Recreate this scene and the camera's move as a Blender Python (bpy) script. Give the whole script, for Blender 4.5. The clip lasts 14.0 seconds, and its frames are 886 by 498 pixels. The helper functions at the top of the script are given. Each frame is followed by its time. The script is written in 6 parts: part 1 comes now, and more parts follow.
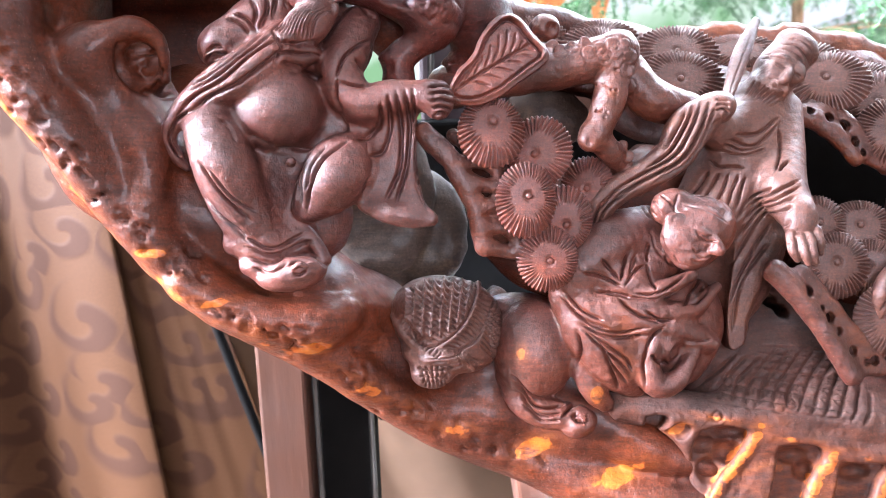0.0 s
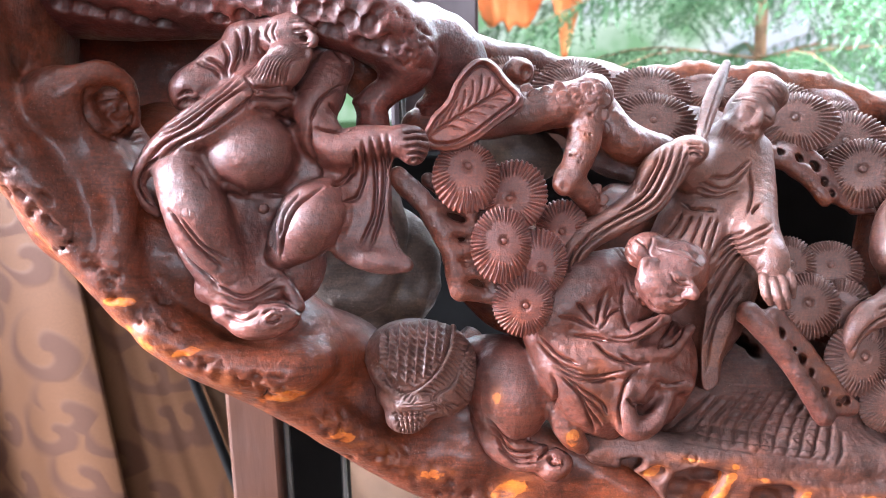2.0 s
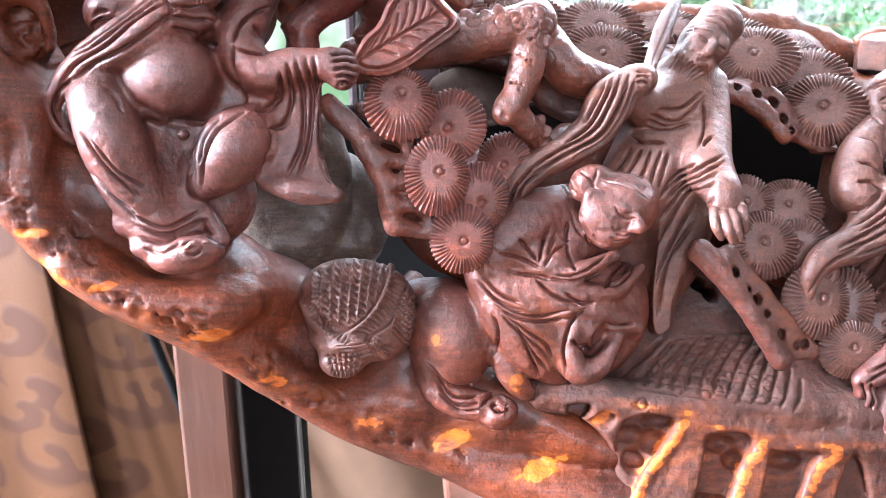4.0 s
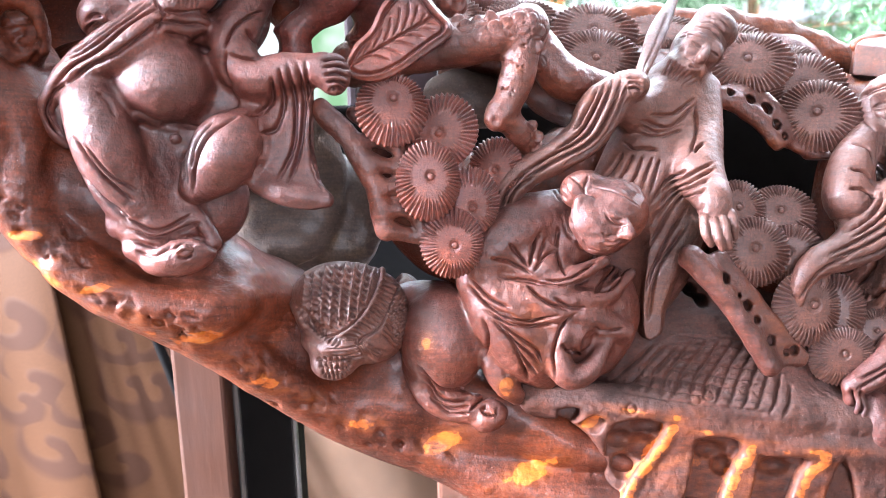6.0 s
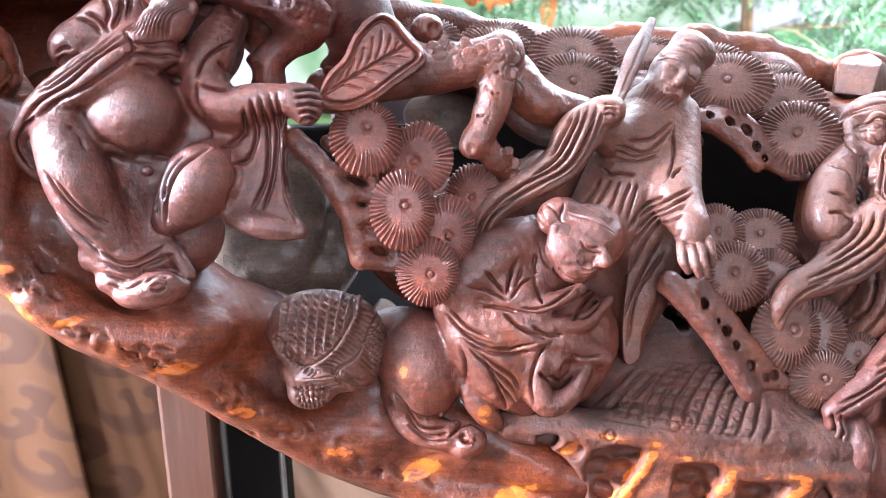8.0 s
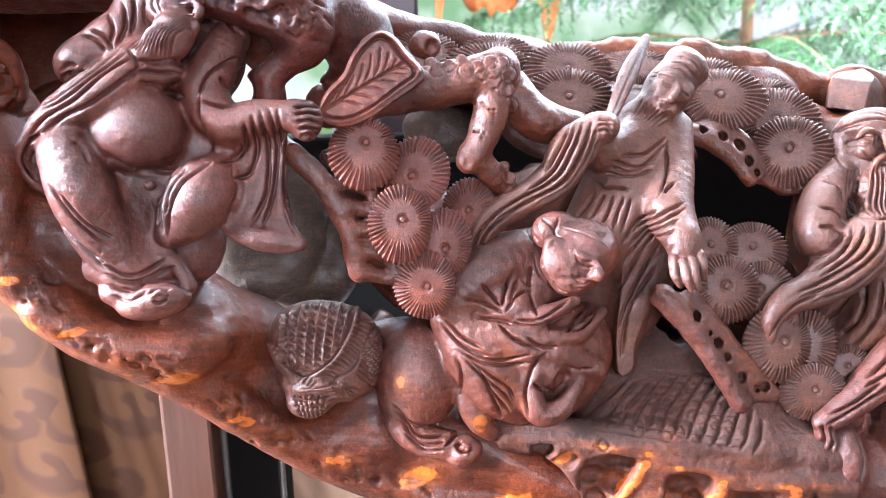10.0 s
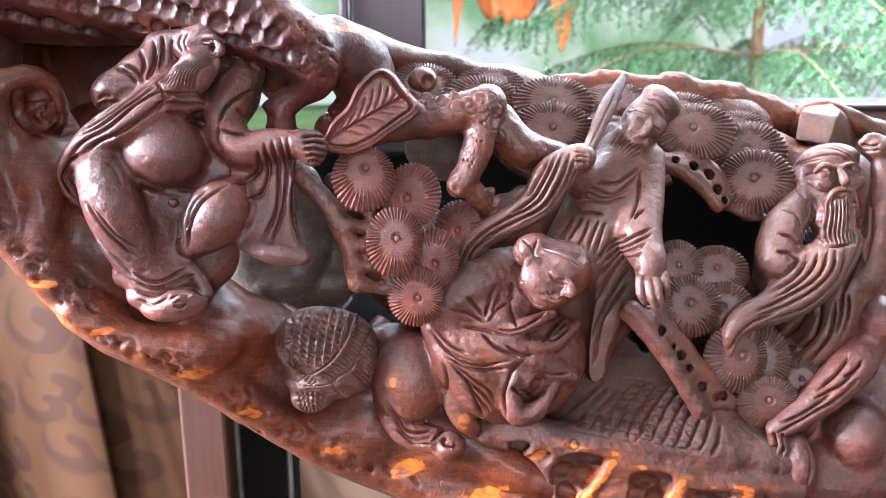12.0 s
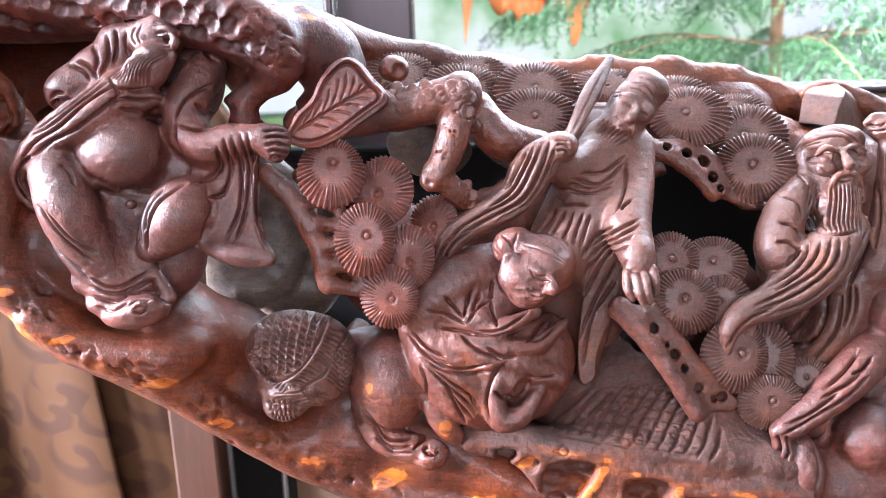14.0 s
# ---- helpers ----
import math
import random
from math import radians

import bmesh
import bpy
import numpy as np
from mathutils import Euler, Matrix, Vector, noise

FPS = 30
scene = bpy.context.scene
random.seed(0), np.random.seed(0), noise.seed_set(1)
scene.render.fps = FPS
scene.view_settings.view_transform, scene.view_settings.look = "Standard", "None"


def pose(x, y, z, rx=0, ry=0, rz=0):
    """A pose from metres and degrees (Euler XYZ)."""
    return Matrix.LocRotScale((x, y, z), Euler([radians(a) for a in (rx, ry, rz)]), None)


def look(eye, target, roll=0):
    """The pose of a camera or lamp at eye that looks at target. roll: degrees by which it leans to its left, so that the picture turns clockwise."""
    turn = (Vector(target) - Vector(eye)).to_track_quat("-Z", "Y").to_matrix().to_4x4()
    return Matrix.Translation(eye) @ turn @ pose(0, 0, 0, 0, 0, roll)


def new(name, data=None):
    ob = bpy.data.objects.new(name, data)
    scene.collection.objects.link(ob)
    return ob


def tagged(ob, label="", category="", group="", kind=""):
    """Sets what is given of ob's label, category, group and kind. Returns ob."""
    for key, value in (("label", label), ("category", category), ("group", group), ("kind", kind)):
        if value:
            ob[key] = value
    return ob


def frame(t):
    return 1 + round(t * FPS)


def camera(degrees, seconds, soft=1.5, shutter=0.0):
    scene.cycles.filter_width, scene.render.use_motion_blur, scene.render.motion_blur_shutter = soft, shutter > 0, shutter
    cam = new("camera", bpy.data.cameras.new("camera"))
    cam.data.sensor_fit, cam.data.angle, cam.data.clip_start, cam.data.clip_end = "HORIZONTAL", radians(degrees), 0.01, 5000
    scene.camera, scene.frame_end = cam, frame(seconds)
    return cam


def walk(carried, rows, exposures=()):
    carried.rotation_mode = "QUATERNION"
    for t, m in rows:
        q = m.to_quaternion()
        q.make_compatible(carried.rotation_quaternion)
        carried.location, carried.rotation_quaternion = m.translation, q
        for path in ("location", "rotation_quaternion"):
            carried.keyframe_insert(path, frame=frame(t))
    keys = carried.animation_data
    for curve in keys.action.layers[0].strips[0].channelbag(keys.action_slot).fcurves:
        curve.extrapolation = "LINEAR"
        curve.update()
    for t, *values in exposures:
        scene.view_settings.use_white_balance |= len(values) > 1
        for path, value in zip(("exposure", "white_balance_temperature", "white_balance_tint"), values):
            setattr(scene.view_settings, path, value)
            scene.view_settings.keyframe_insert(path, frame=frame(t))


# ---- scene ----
cam = camera(52.4, 14.0, soft=0.8)
cam.data.dof.use_dof, cam.data.dof.focus_distance, cam.data.dof.aperture_fstop = True, 0.5, 12.0
METRES, EYE, TILT, LEAN, TURN = 0.32, 1.25, -15.0, 1.5, 0.0
ROWS = [
    (0.0, 0.0, 0.0, 0.0, -0.0, 0.0, 0.0),
    (0.5, -0.028, -0.0192, 0.0467, -0.65, 0.4, 0.05),
    (1.0, -0.038, -0.0167, 0.0577, -1.42, 0.6, 0.1),
    (1.5, -0.0518, -0.0179, 0.0597, -1.89, 0.68, 0.18),
    (2.0, -0.0145, 0.0104, 0.0587, -2.14, 0.65, 0.23),
    (2.5, 0.013, 0.0243, 0.0689, -2.24, 0.77, 0.41),
    (3.0, 0.0455, 0.0445, 0.0223, -2.29, 0.66, 0.71),
    (3.5, 0.0757, 0.0831, -0.0547, -2.22, 0.74, 0.53),
    (6.0, 0.1234, 0.0734, -0.0329, -1.59, 0.26, -0.12),
    (6.5, 0.1184, 0.0656, -0.046, -1.4, 0.08, -0.05),
    (7.0, 0.1283, 0.062, -0.0251, -1.44, 0.05, 0.08),
    (7.5, 0.1526, 0.0689, 0.0153, -1.46, 0.07, 0.26),
    (8.0, 0.166, 0.0798, 0.0194, -1.47, 0.03, 0.3),
    (10.5, 0.1807, 0.0247, 0.0579, -1.18, 0.1, -0.13),
    (11.0, 0.2018, -0.1124, 0.0767, -1.06, 0.06, -0.67),
    (11.5, 0.2243, -0.1369, 0.0696, -0.61, -0.12, -1.09),
    (12.0, 0.2272, -0.1211, 0.0827, 0.02, -0.41, -1.36),
    (12.5, 0.2859, -0.0763, 0.0795, 0.47, -0.43, -1.2),
    (13.0, 0.3278, -0.0673, 0.091, 0.82, -0.42, -0.88),
    (13.5, 0.3101, -0.0618, 0.0311, 1.36, -0.5, -0.32),
    (14.0, 0.3276, -0.0281, 0.0736, 2.04, -0.26, -0.09),
]
RIG = pose(0, 0, EYE, TILT, LEAN, TURN)
walk(cam, [(t, RIG @ pose(METRES * x, METRES * y, METRES * z, 90 + pitch, roll, yaw)) for t, x, y, z, yaw, pitch, roll in ROWS],
     [(t, e + 0.08, 6000, 18) for t, e in ((0.0, 0.72), (1.0, 0.56), (2.5, 0.56), (3.5, 0.7), (6.0, 0.86), (7.0, 0.86), (8.0, 0.7), (10.5, 0.6), (12.0, 0.34), (13.0, 0.38), (14.0, 0.5))])

# ---- light ----
world = bpy.data.worlds.new("sky")
scene.world = world
world.use_nodes = True
_nt = world.node_tree
_sky = _nt.nodes.new("ShaderNodeTexSky")
_sky.sky_type = "NISHITA"
_sky.sun_disc = False
_sky.sun_elevation, _sky.sun_rotation = radians(39), radians(86)
_nt.links.new(_sky.outputs[0], _nt.nodes["Background"].inputs[0])
_nt.nodes["Background"].inputs[1].default_value = 0.15

sun = new("sun", bpy.data.lights.new("sun", "SUN"))
sun.data.energy, sun.data.angle, sun.data.color = 4.5, radians(0.6), (1.0, 0.95, 0.87)
sun.matrix_world = look((8.0, 2.3, 7.0), (0.5, 1.8, 1.0))


def area_lamp(name, eye, target, width, height, watts, color):
    lamp = new(name, bpy.data.lights.new(name, "AREA"))
    lamp.data.shape, lamp.data.size, lamp.data.size_y = "RECTANGLE", width, height
    lamp.data.energy, lamp.data.color = watts, color
    lamp.matrix_world = look(eye, target)
    return lamp


# daylight in the left window's opening; the lamp at the rear is an added fill
area_lamp("left_window_light", (-2.72, 0.2, 1.95), (0.1, 0.45, 1.2), 1.3, 0.9, 1150, (0.87, 0.94, 1.0))
area_lamp("rear_fill_light", (0.55, -2.72, 1.95), (0.2, 0.5, 1.15), 1.5, 1.1, 55, (0.93, 0.96, 1.0))
area_lamp("front_window_light", (0.45, 1.22, 1.95), (0.2, 0.3, 1.2), 1.7, 0.8, 75, (0.84, 0.94, 1.0))

# ---- materials ----


def nodes_of(name):
    m = bpy.data.materials.new(name)
    m.use_nodes = True
    nt = m.node_tree
    return m, nt, nt.nodes["Principled BSDF"]


def add(nt, kind, inputs=(), data_type="", operation="", attribute_name=""):
    n = nt.nodes.new(kind)
    if data_type:
        n.data_type = data_type
    if operation:
        n.operation = operation
    if attribute_name:
        n.attribute_name = attribute_name
    for k, v in inputs:
        if hasattr(v, "is_linked"):
            nt.links.new(v, n.inputs[k])
        else:
            n.inputs[k].default_value = v
    return n


def mix(nt, f, a, b):
    n = add(nt, "ShaderNodeMix", data_type="RGBA")
    for i, v in ((0, f), (6, a), (7, b)):
        if hasattr(v, "is_linked"):
            nt.links.new(v, n.inputs[i])
        else:
            n.inputs[i].default_value = v if i == 0 else (*v, 1)
    return n.outputs[2]


def ramp(nt, fac, stops):
    n = add(nt, "ShaderNodeValToRGB")
    nt.links.new(fac, n.inputs[0])
    e = n.color_ramp.elements
    while len(e) < len(stops):
        e.new(0.5)
    for el, (p, c) in zip(e, stops):
        el.position = p
        el.color = (*c, 1) if isinstance(c, tuple) else (c, c, c, 1)
    return n.outputs[0]


def noise_tex(nt, scale, detail=4.0, stretch=None, rough=0.55, kind="Object"):
    tc = add(nt, "ShaderNodeTexCoord").outputs[kind]
    if stretch:
        tc = add(nt, "ShaderNodeMapping", [("Vector", tc), ("Rotation", stretch[3:] or (0, 0, 0)), ("Scale", stretch[:3])]).outputs[0]
    return add(nt, "ShaderNodeTexNoise", [("Vector", tc), ("Scale", scale), ("Detail", detail), ("Roughness", rough)]).outputs[0]


def maths(nt, op, a, b=0.5):
    n = add(nt, "ShaderNodeMath", operation=op)
    for i, v in ((0, a), (1, b)):
        if hasattr(v, "is_linked"):
            nt.links.new(v, n.inputs[i])
        else:
            n.inputs[i].default_value = v
    return n.outputs[0]


def carved_wood(name, dark, red, dust=0.5, gloss=0.34, dust_color=(0.20, 0.105, 0.08), wear=False, pores=1.0, spec=0.42, coat=(0.24, 0.33)):
    """Oiled dark carving wood: blotches, grain, pores, a film of dust on what faces up, amber sapwood where worn."""
    m, nt, b = nodes_of(name)
    blotch = noise_tex(nt, 22, 5)
    grain = noise_tex(nt, 60, 4, (1.0, 1.0, 9.0, 0, 0.5, 0.0))
    col = mix(nt, ramp(nt, blotch, [(0.36, 0.0), (0.64, 1.0)]), dark, red)
    glow = tuple(c * q for c, q in zip(red, (1.3, 1.3, 1.0)))
    col = mix(nt, ramp(nt, noise_tex(nt, 34, 3), [(0.56, 0.0), (0.74, 0.7)]), col, glow)
    deep = tuple(c * 0.35 for c in dark)
    col = mix(nt, ramp(nt, grain, [(0.42, 0.0), (0.7, 0.5)]), col, deep)
    fleck = noise_tex(nt, 720, 1.5, (1.0, 1.0, 0.3, 0, 0.35, 0.0))
    pore = ramp(nt, fleck, [(0.60, 0.0), (0.66, 1.0)])
    col = mix(nt, maths(nt, "MULTIPLY", pore, 0.3 * pores), col, deep)
    grime = maths(nt, "MULTIPLY", ramp(nt, noise_tex(nt, 170, 5, None, 0.7), [(0.30, 0.78), (0.5, 1.0), (0.72, 1.22)]), ramp(nt, noise_tex(nt, 650, 3, None, 0.6), [(0.32, 0.68), (0.68, 1.32)]))
    col = add(nt, "ShaderNodeVectorMath", [(0, col), (1, grime)], operation="MULTIPLY").outputs[0]
    lift = add(nt, "ShaderNodeSeparateXYZ", [(0, add(nt, "ShaderNodeNewGeometry").outputs["Normal"])]).outputs[2]
    film = maths(nt, "MULTIPLY", ramp(nt, lift, [(0.1, 0.03), (0.9, 1.0)]), ramp(nt, noise_tex(nt, 45, 5), [(0.3, 0.2), (0.7, 1.0)]))
    film = maths(nt, "MULTIPLY", film, maths(nt, "MULTIPLY", ramp(nt, noise_tex(nt, 900, 3), [(0.35, 0.55), (0.6, 1.0)]), dust))
    col = mix(nt, film, col, dust_color)
    speck = ramp(nt, noise_tex(nt, 1300, 1.0), [(0.73, 0.0), (0.78, 0.5)])
    col = mix(nt, speck, col, (0.30, 0.22, 0.19))
    rough = maths(nt, "ADD", ramp(nt, noise_tex(nt, 260, 4), [(0.3, gloss - 0.02), (0.7, gloss + 0.18)]), maths(nt, "MULTIPLY", film, 0.45))
    if wear:
        w = add(nt, "ShaderNodeAttribute", attribute_name="wear").outputs["Fac"]
        w = maths(nt, "ADD", w, maths(nt, "MULTIPLY", maths(nt, "SUBTRACT", noise_tex(nt, 110, 5), 0.5), maths(nt, "MULTIPLY", w, 1.9)))
        streak = noise_tex(nt, 130, 5, (0.5, 1.0, 1.6, 0, 0.6, 0.0), 0.65)
        amber = ramp(nt, streak, [(0.33, (0.10, 0.022, 0.006)), (0.47, (0.36, 0.085, 0.012)), (0.62, (0.38, 0.11, 0.010)), (0.75, (0.50, 0.19, 0.025))])
        russet = ramp(nt, streak, [(0.33, (0.035, 0.008, 0.004)), (0.5, (0.13, 0.027, 0.007)), (0.7, (0.24, 0.062, 0.012))])
        col = mix(nt, ramp(nt, w, [(0.1, 0.0), (0.5, 0.65)]), col, russet)
        col = mix(nt, ramp(nt, w, [(0.58, 0.0), (0.68, 1.0)]), col, amber)
    nt.links.new(col, b.inputs["Base Color"])
    nt.links.new(rough, b.inputs["Roughness"])
    b.inputs["Specular IOR Level"].default_value = spec
    b.inputs["Coat Weight"].default_value = coat[0]
    b.inputs["Coat Roughness"].default_value = coat[1]
    h = maths(nt, "ADD", maths(nt, "MULTIPLY", pore, -0.1 * pores), maths(nt, "ADD", maths(nt, "MULTIPLY", noise_tex(nt, 480, 6, None, 0.7), 0.8), maths(nt, "MULTIPLY", noise_tex(nt, 170, 3), 1.5)))
    bump = add(nt, "ShaderNodeBump", [("Height", h), ("Strength", 0.8), ("Distance", 0.0009)])
    nt.links.new(bump.outputs[0], b.inputs["Normal"])
    return m


def plain(name, base, rough=0.5, metal=0.0, vary=0.25, scale=30, bump=0.0, stretch=None):
    m, nt, b = nodes_of(name)
    n = noise_tex(nt, scale, 5, stretch)
    lo, hi = tuple(c * (1 - vary) for c in base), tuple(min(1, c * (1 + vary)) for c in base)
    nt.links.new(ramp(nt, n, [(0.3, lo), (0.7, hi)]), b.inputs["Base Color"])
    nt.links.new(ramp(nt, noise_tex(nt, scale * 3, 3), [(0.3, max(0.03, rough - 0.08)), (0.7, min(1, rough + 0.1))]), b.inputs["Roughness"])
    b.inputs["Metallic"].default_value = metal
    if bump:
        bp = add(nt, "ShaderNodeBump", [("Height", noise_tex(nt, scale * 4, 4, stretch)), ("Strength", 0.4), ("Distance", bump)])
        nt.links.new(bp.outputs[0], b.inputs["Normal"])
    return m


WOOD = carved_wood("dark_carved_wood", (0.050, 0.0140, 0.0108), (0.108, 0.0280, 0.0190), 0.16, dust_color=(0.24, 0.165, 0.16))
WOOD_RED = carved_wood("red_carved_wood", (0.068, 0.0152, 0.0098), (0.155, 0.0335, 0.0175), 0.1, 0.32, (0.24, 0.16, 0.15))
WOOD_DUSTY = carved_wood("dusty_carved_wood", (0.062, 0.0210, 0.0145), (0.116, 0.0375, 0.0230), 0.24, 0.4, (0.23, 0.165, 0.145))
WOOD_BODY = carved_wood("trunk_wood", (0.040, 0.0088, 0.0044), (0.105, 0.0215, 0.0076), 0.04, 0.36, wear=True, pores=0.6, spec=0.22, coat=(0.16, 0.2))
WOOD_STUMP = carved_wood("worn_stump_wood", (0.035, 0.010, 0.005), (0.09, 0.022, 0.009), 0.08, 0.45)
WOOD_PALE = carved_wood("dusty_hollow_wood", (0.045, 0.026, 0.018), (0.095, 0.058, 0.040), 0.3, 0.7, (0.2, 0.16, 0.13), pores=0.2)
POST_WOOD = plain("varnished_post_wood", (0.055, 0.020, 0.011), 0.45, vary=0.4, scale=9, bump=0.0008, stretch=(4, 4, 0.5))
DARK_WOOD = plain("dark_stained_wood", (0.030, 0.019, 0.022), 0.4, vary=0.3, scale=12, stretch=(4, 4, 0.5))
RAIL_WOOD = plain("brown_rail_wood", (0.075, 0.034, 0.022), 0.4, vary=0.3, scale=10, stretch=(0.5, 4, 4))
BLACK = plain("black_lacquer", (0.0025, 0.0025, 0.0025), 0.75, vary=0.3, scale=25)
BLACK.node_tree.nodes["Principled BSDF"].inputs["Specular IOR Level"].default_value = 0.06
GREY_EDGE = plain("worn_grey_edge", (0.07, 0.068, 0.064), 0.5, scale=40)
WALL = plain("cream_plaster", (0.16, 0.13, 0.10), 0.85, vary=0.06, scale=6, bump=0.001)
CEIL = plain("white_ceiling_paint", (0.34, 0.33, 0.31), 0.9, vary=0.04, scale=5)
FLOOR = plain("brown_floor_boards", (0.11, 0.06, 0.035), 0.45, vary=0.35, scale=5, stretch=(0.6, 6, 1))

# ---- modelling tools ----
def link(name, me, material, parent=None, label=""):
    ob = new(name, me)
    if material:
        me.materials.append(material)
    if parent:
        ob.parent = parent
    return tagged(ob, label=label)


def part(name, bm, material, parent=None, label="", smooth=False):
    me = bpy.data.meshes.new(name)
    bm.normal_update()
    bm.to_mesh(me)
    bm.free()
    if smooth:
        me.shade_smooth()
    return link(name, me, material, parent, label)


def spline(pts, rad, steps=5, least=0.3):
    """Points and radii along a smooth curve through pts."""
    p = np.array(pts, float)
    r = np.array(rad if hasattr(rad, "__len__") else [rad] * len(p), float)
    if len(r) != len(p):
        r = np.interp(np.linspace(0, 1, len(p)), np.linspace(0, 1, len(r)), r)
    q = np.column_stack([p, r])
    q = np.vstack([2 * q[0] - q[1], q, 2 * q[-1] - q[-2]])
    out = []
    for i in range(1, len(q) - 2):
        a, b, c, d = q[i - 1 : i + 3]
        for s in np.linspace(0, 1, steps, endpoint=False):
            out.append(0.5 * (2 * b + (c - a) * s + (2 * a - 5 * b + 4 * c - d) * s * s + (3 * b - a - 3 * c + d) * s**3))
    out = np.array(out + [q[-2]])
    return out[:, :3], np.maximum(out[:, 3], least)


def soft_noise(x, y, z, seed=0):
    """Smooth value noise, about -1 to 1."""
    def h(i, j, k):
        n = (i * 374761393 + j * 668265263 + k * 1274126177 + seed * 974711) & 0x7FFFFFFF
        n = ((n ^ (n >> 13)) * 1103515245) & 0x7FFFFFFF
        return (n & 0xFFFF) / 32767.5 - 1

    xi, yi, zi = np.floor(x).astype(np.int64), np.floor(y).astype(np.int64), np.floor(z).astype(np.int64)
    fx, fy, fz = x - xi, y - yi, z - zi
    fx, fy, fz = (f * f * (3 - 2 * f) for f in (fx, fy, fz))
    out = 0
    for a, wa in ((0, 1 - fx), (1, fx)):
        for b, wb in ((0, 1 - fy), (1, fy)):
            for c, wc in ((0, 1 - fz), (1, fz)):
                out = out + wa * wb * wc * h(xi + a, yi + b, zi + c)
    return out


class Clay:
    """A block of clay in millimetres (x right, y away, z up): forms are merged, cut and scored, then skinned as one mesh."""

    def __init__(self, lo, hi, step):
        self.lo, self.step = np.array(lo, float), step
        self.ax = [np.arange(l, h + step, step, dtype=np.float32) for l, h in zip(lo, hi)]
        self.f = np.full([len(a) for a in self.ax], 6.0, np.float32)
        self.spots, self.strokes = [], []

    def box(self, lo, hi):
        s = []
        for a, l, h in zip(self.ax, lo, hi):
            i, j = np.searchsorted(a, l), np.searchsorted(a, h)
            if j <= i:
                return None, None
            s.append(slice(i, j))
        return tuple(s), np.ix_(*[a[k] for a, k in zip(self.ax, s)])

    def merge(self, s, d, k):
        f = self.f[s]
        if k > 0:
            h = np.maximum(k - np.abs(f - d), 0) / k
            self.f[s] = np.minimum(f, d) - h * h * k * 0.25
        else:
            self.f[s] = np.minimum(f, d)

    def carve(self, s, d, k):
        f = self.f[s]
        h = np.maximum(k - np.abs(f + d), 0) / max(k, 1e-6)
        self.f[s] = np.maximum(f, -d) + h * h * k * 0.25

    def ball_field(self, c, r, turn, pad):
        c, r = np.array(c, float), np.array(r if hasattr(r, "__len__") else (r, r, r), float)
        e = np.array([max(r[0], r[2]) if turn else r[0], r[1], max(r[0], r[2]) if turn else r[2]]) + pad
        s, g = self.box(c - e, c + e)
        if s is None:
            return None, None
        x, y, z = g[0] - c[0], g[1] - c[1], g[2] - c[2]
        if turn:
            q = radians(turn)
            x, z = x * math.cos(q) + z * math.sin(q), -x * math.sin(q) + z * math.cos(q)
        k0 = np.sqrt((x / r[0]) ** 2 + (y / r[1]) ** 2 + (z / r[2]) ** 2)
        k1 = np.sqrt((x / r[0] ** 2) ** 2 + (y / r[1] ** 2) ** 2 + (z / r[2] ** 2) ** 2)
        return s, k0 * (k0 - 1) / np.maximum(k1, 1e-5)

    def ball(self, c, r, k=5, turn=0):
        """An egg with half-axes r; turn leans it clockwise's opposite in the x-z plane, in degrees."""
        s, d = self.ball_field(c, r, turn, k + 6)
        if s is not None:
            self.merge(s, d, k)

    def scoop(self, c, r, k=3, turn=0):
        s, d = self.ball_field(c, r, turn, k + 6)
        if s is not None:
            self.carve(s, d, k)

    def tube_field(self, pts, rad, flat, pad):
        p, r = spline(pts, rad)
        m = r.max() * max(1.0, flat) + pad
        s, g = self.box(p.min(0) - m, p.max(0) + m)
        if s is None:
            return None, None
        out = np.full([len(q.ravel()) for q in g], 50.0, np.float32)
        off = [k.start for k in s]
        for i in range(len(p) - 1):
            m = max(r[i], r[i + 1]) * max(1.0, flat) + pad
            t, gg = self.box(np.minimum(p[i], p[i + 1]) - m, np.maximum(p[i], p[i + 1]) + m)
            if t is None:
                continue
            loc = tuple(slice(max(k.start - o, 0), k.stop - o) for k, o in zip(t, off))
            a, b = p[i], p[i + 1] - p[i]
            w = np.array([1, 1 / flat, 1])
            bb = b * w
            x, y, z = gg[0] - a[0], (gg[1] - a[1]) * w[1], gg[2] - a[2]
            h = np.clip((x * bb[0] + y * bb[1] + z * bb[2]) / max(bb @ bb, 1e-9), 0, 1)
            d = np.sqrt((x - h * bb[0]) ** 2 + (y - h * bb[1]) ** 2 + (z - h * bb[2]) ** 2) - (r[i] + h * (r[i + 1] - r[i]))
            out[loc] = np.minimum(out[loc], d * min(1.0, flat))
        return s, out

    def tube(self, pts, rad, k=4, flat=1.0):
        """A limb along a smooth curve; flat squashes (below 1) or deepens it along y."""
        s, d = self.tube_field(pts, rad, flat, k + 6)
        if s is not None:
            self.merge(s, d, k)

    def trench(self, pts, rad, k=2, flat=1.0):
        s, d = self.tube_field(pts, rad, flat, k + 6)
        if s is not None:
            self.carve(s, d, k)

    def score(self, pts, width=1.3, depth=1.6, near=45, far=60, taper=True):
        """A chisel stroke seen from the front along pts, cut into the finished skin; a negative depth raises a ridge."""
        self.strokes.append((spline(pts, 1.0, 6)[0], width, depth, near, far, taper))

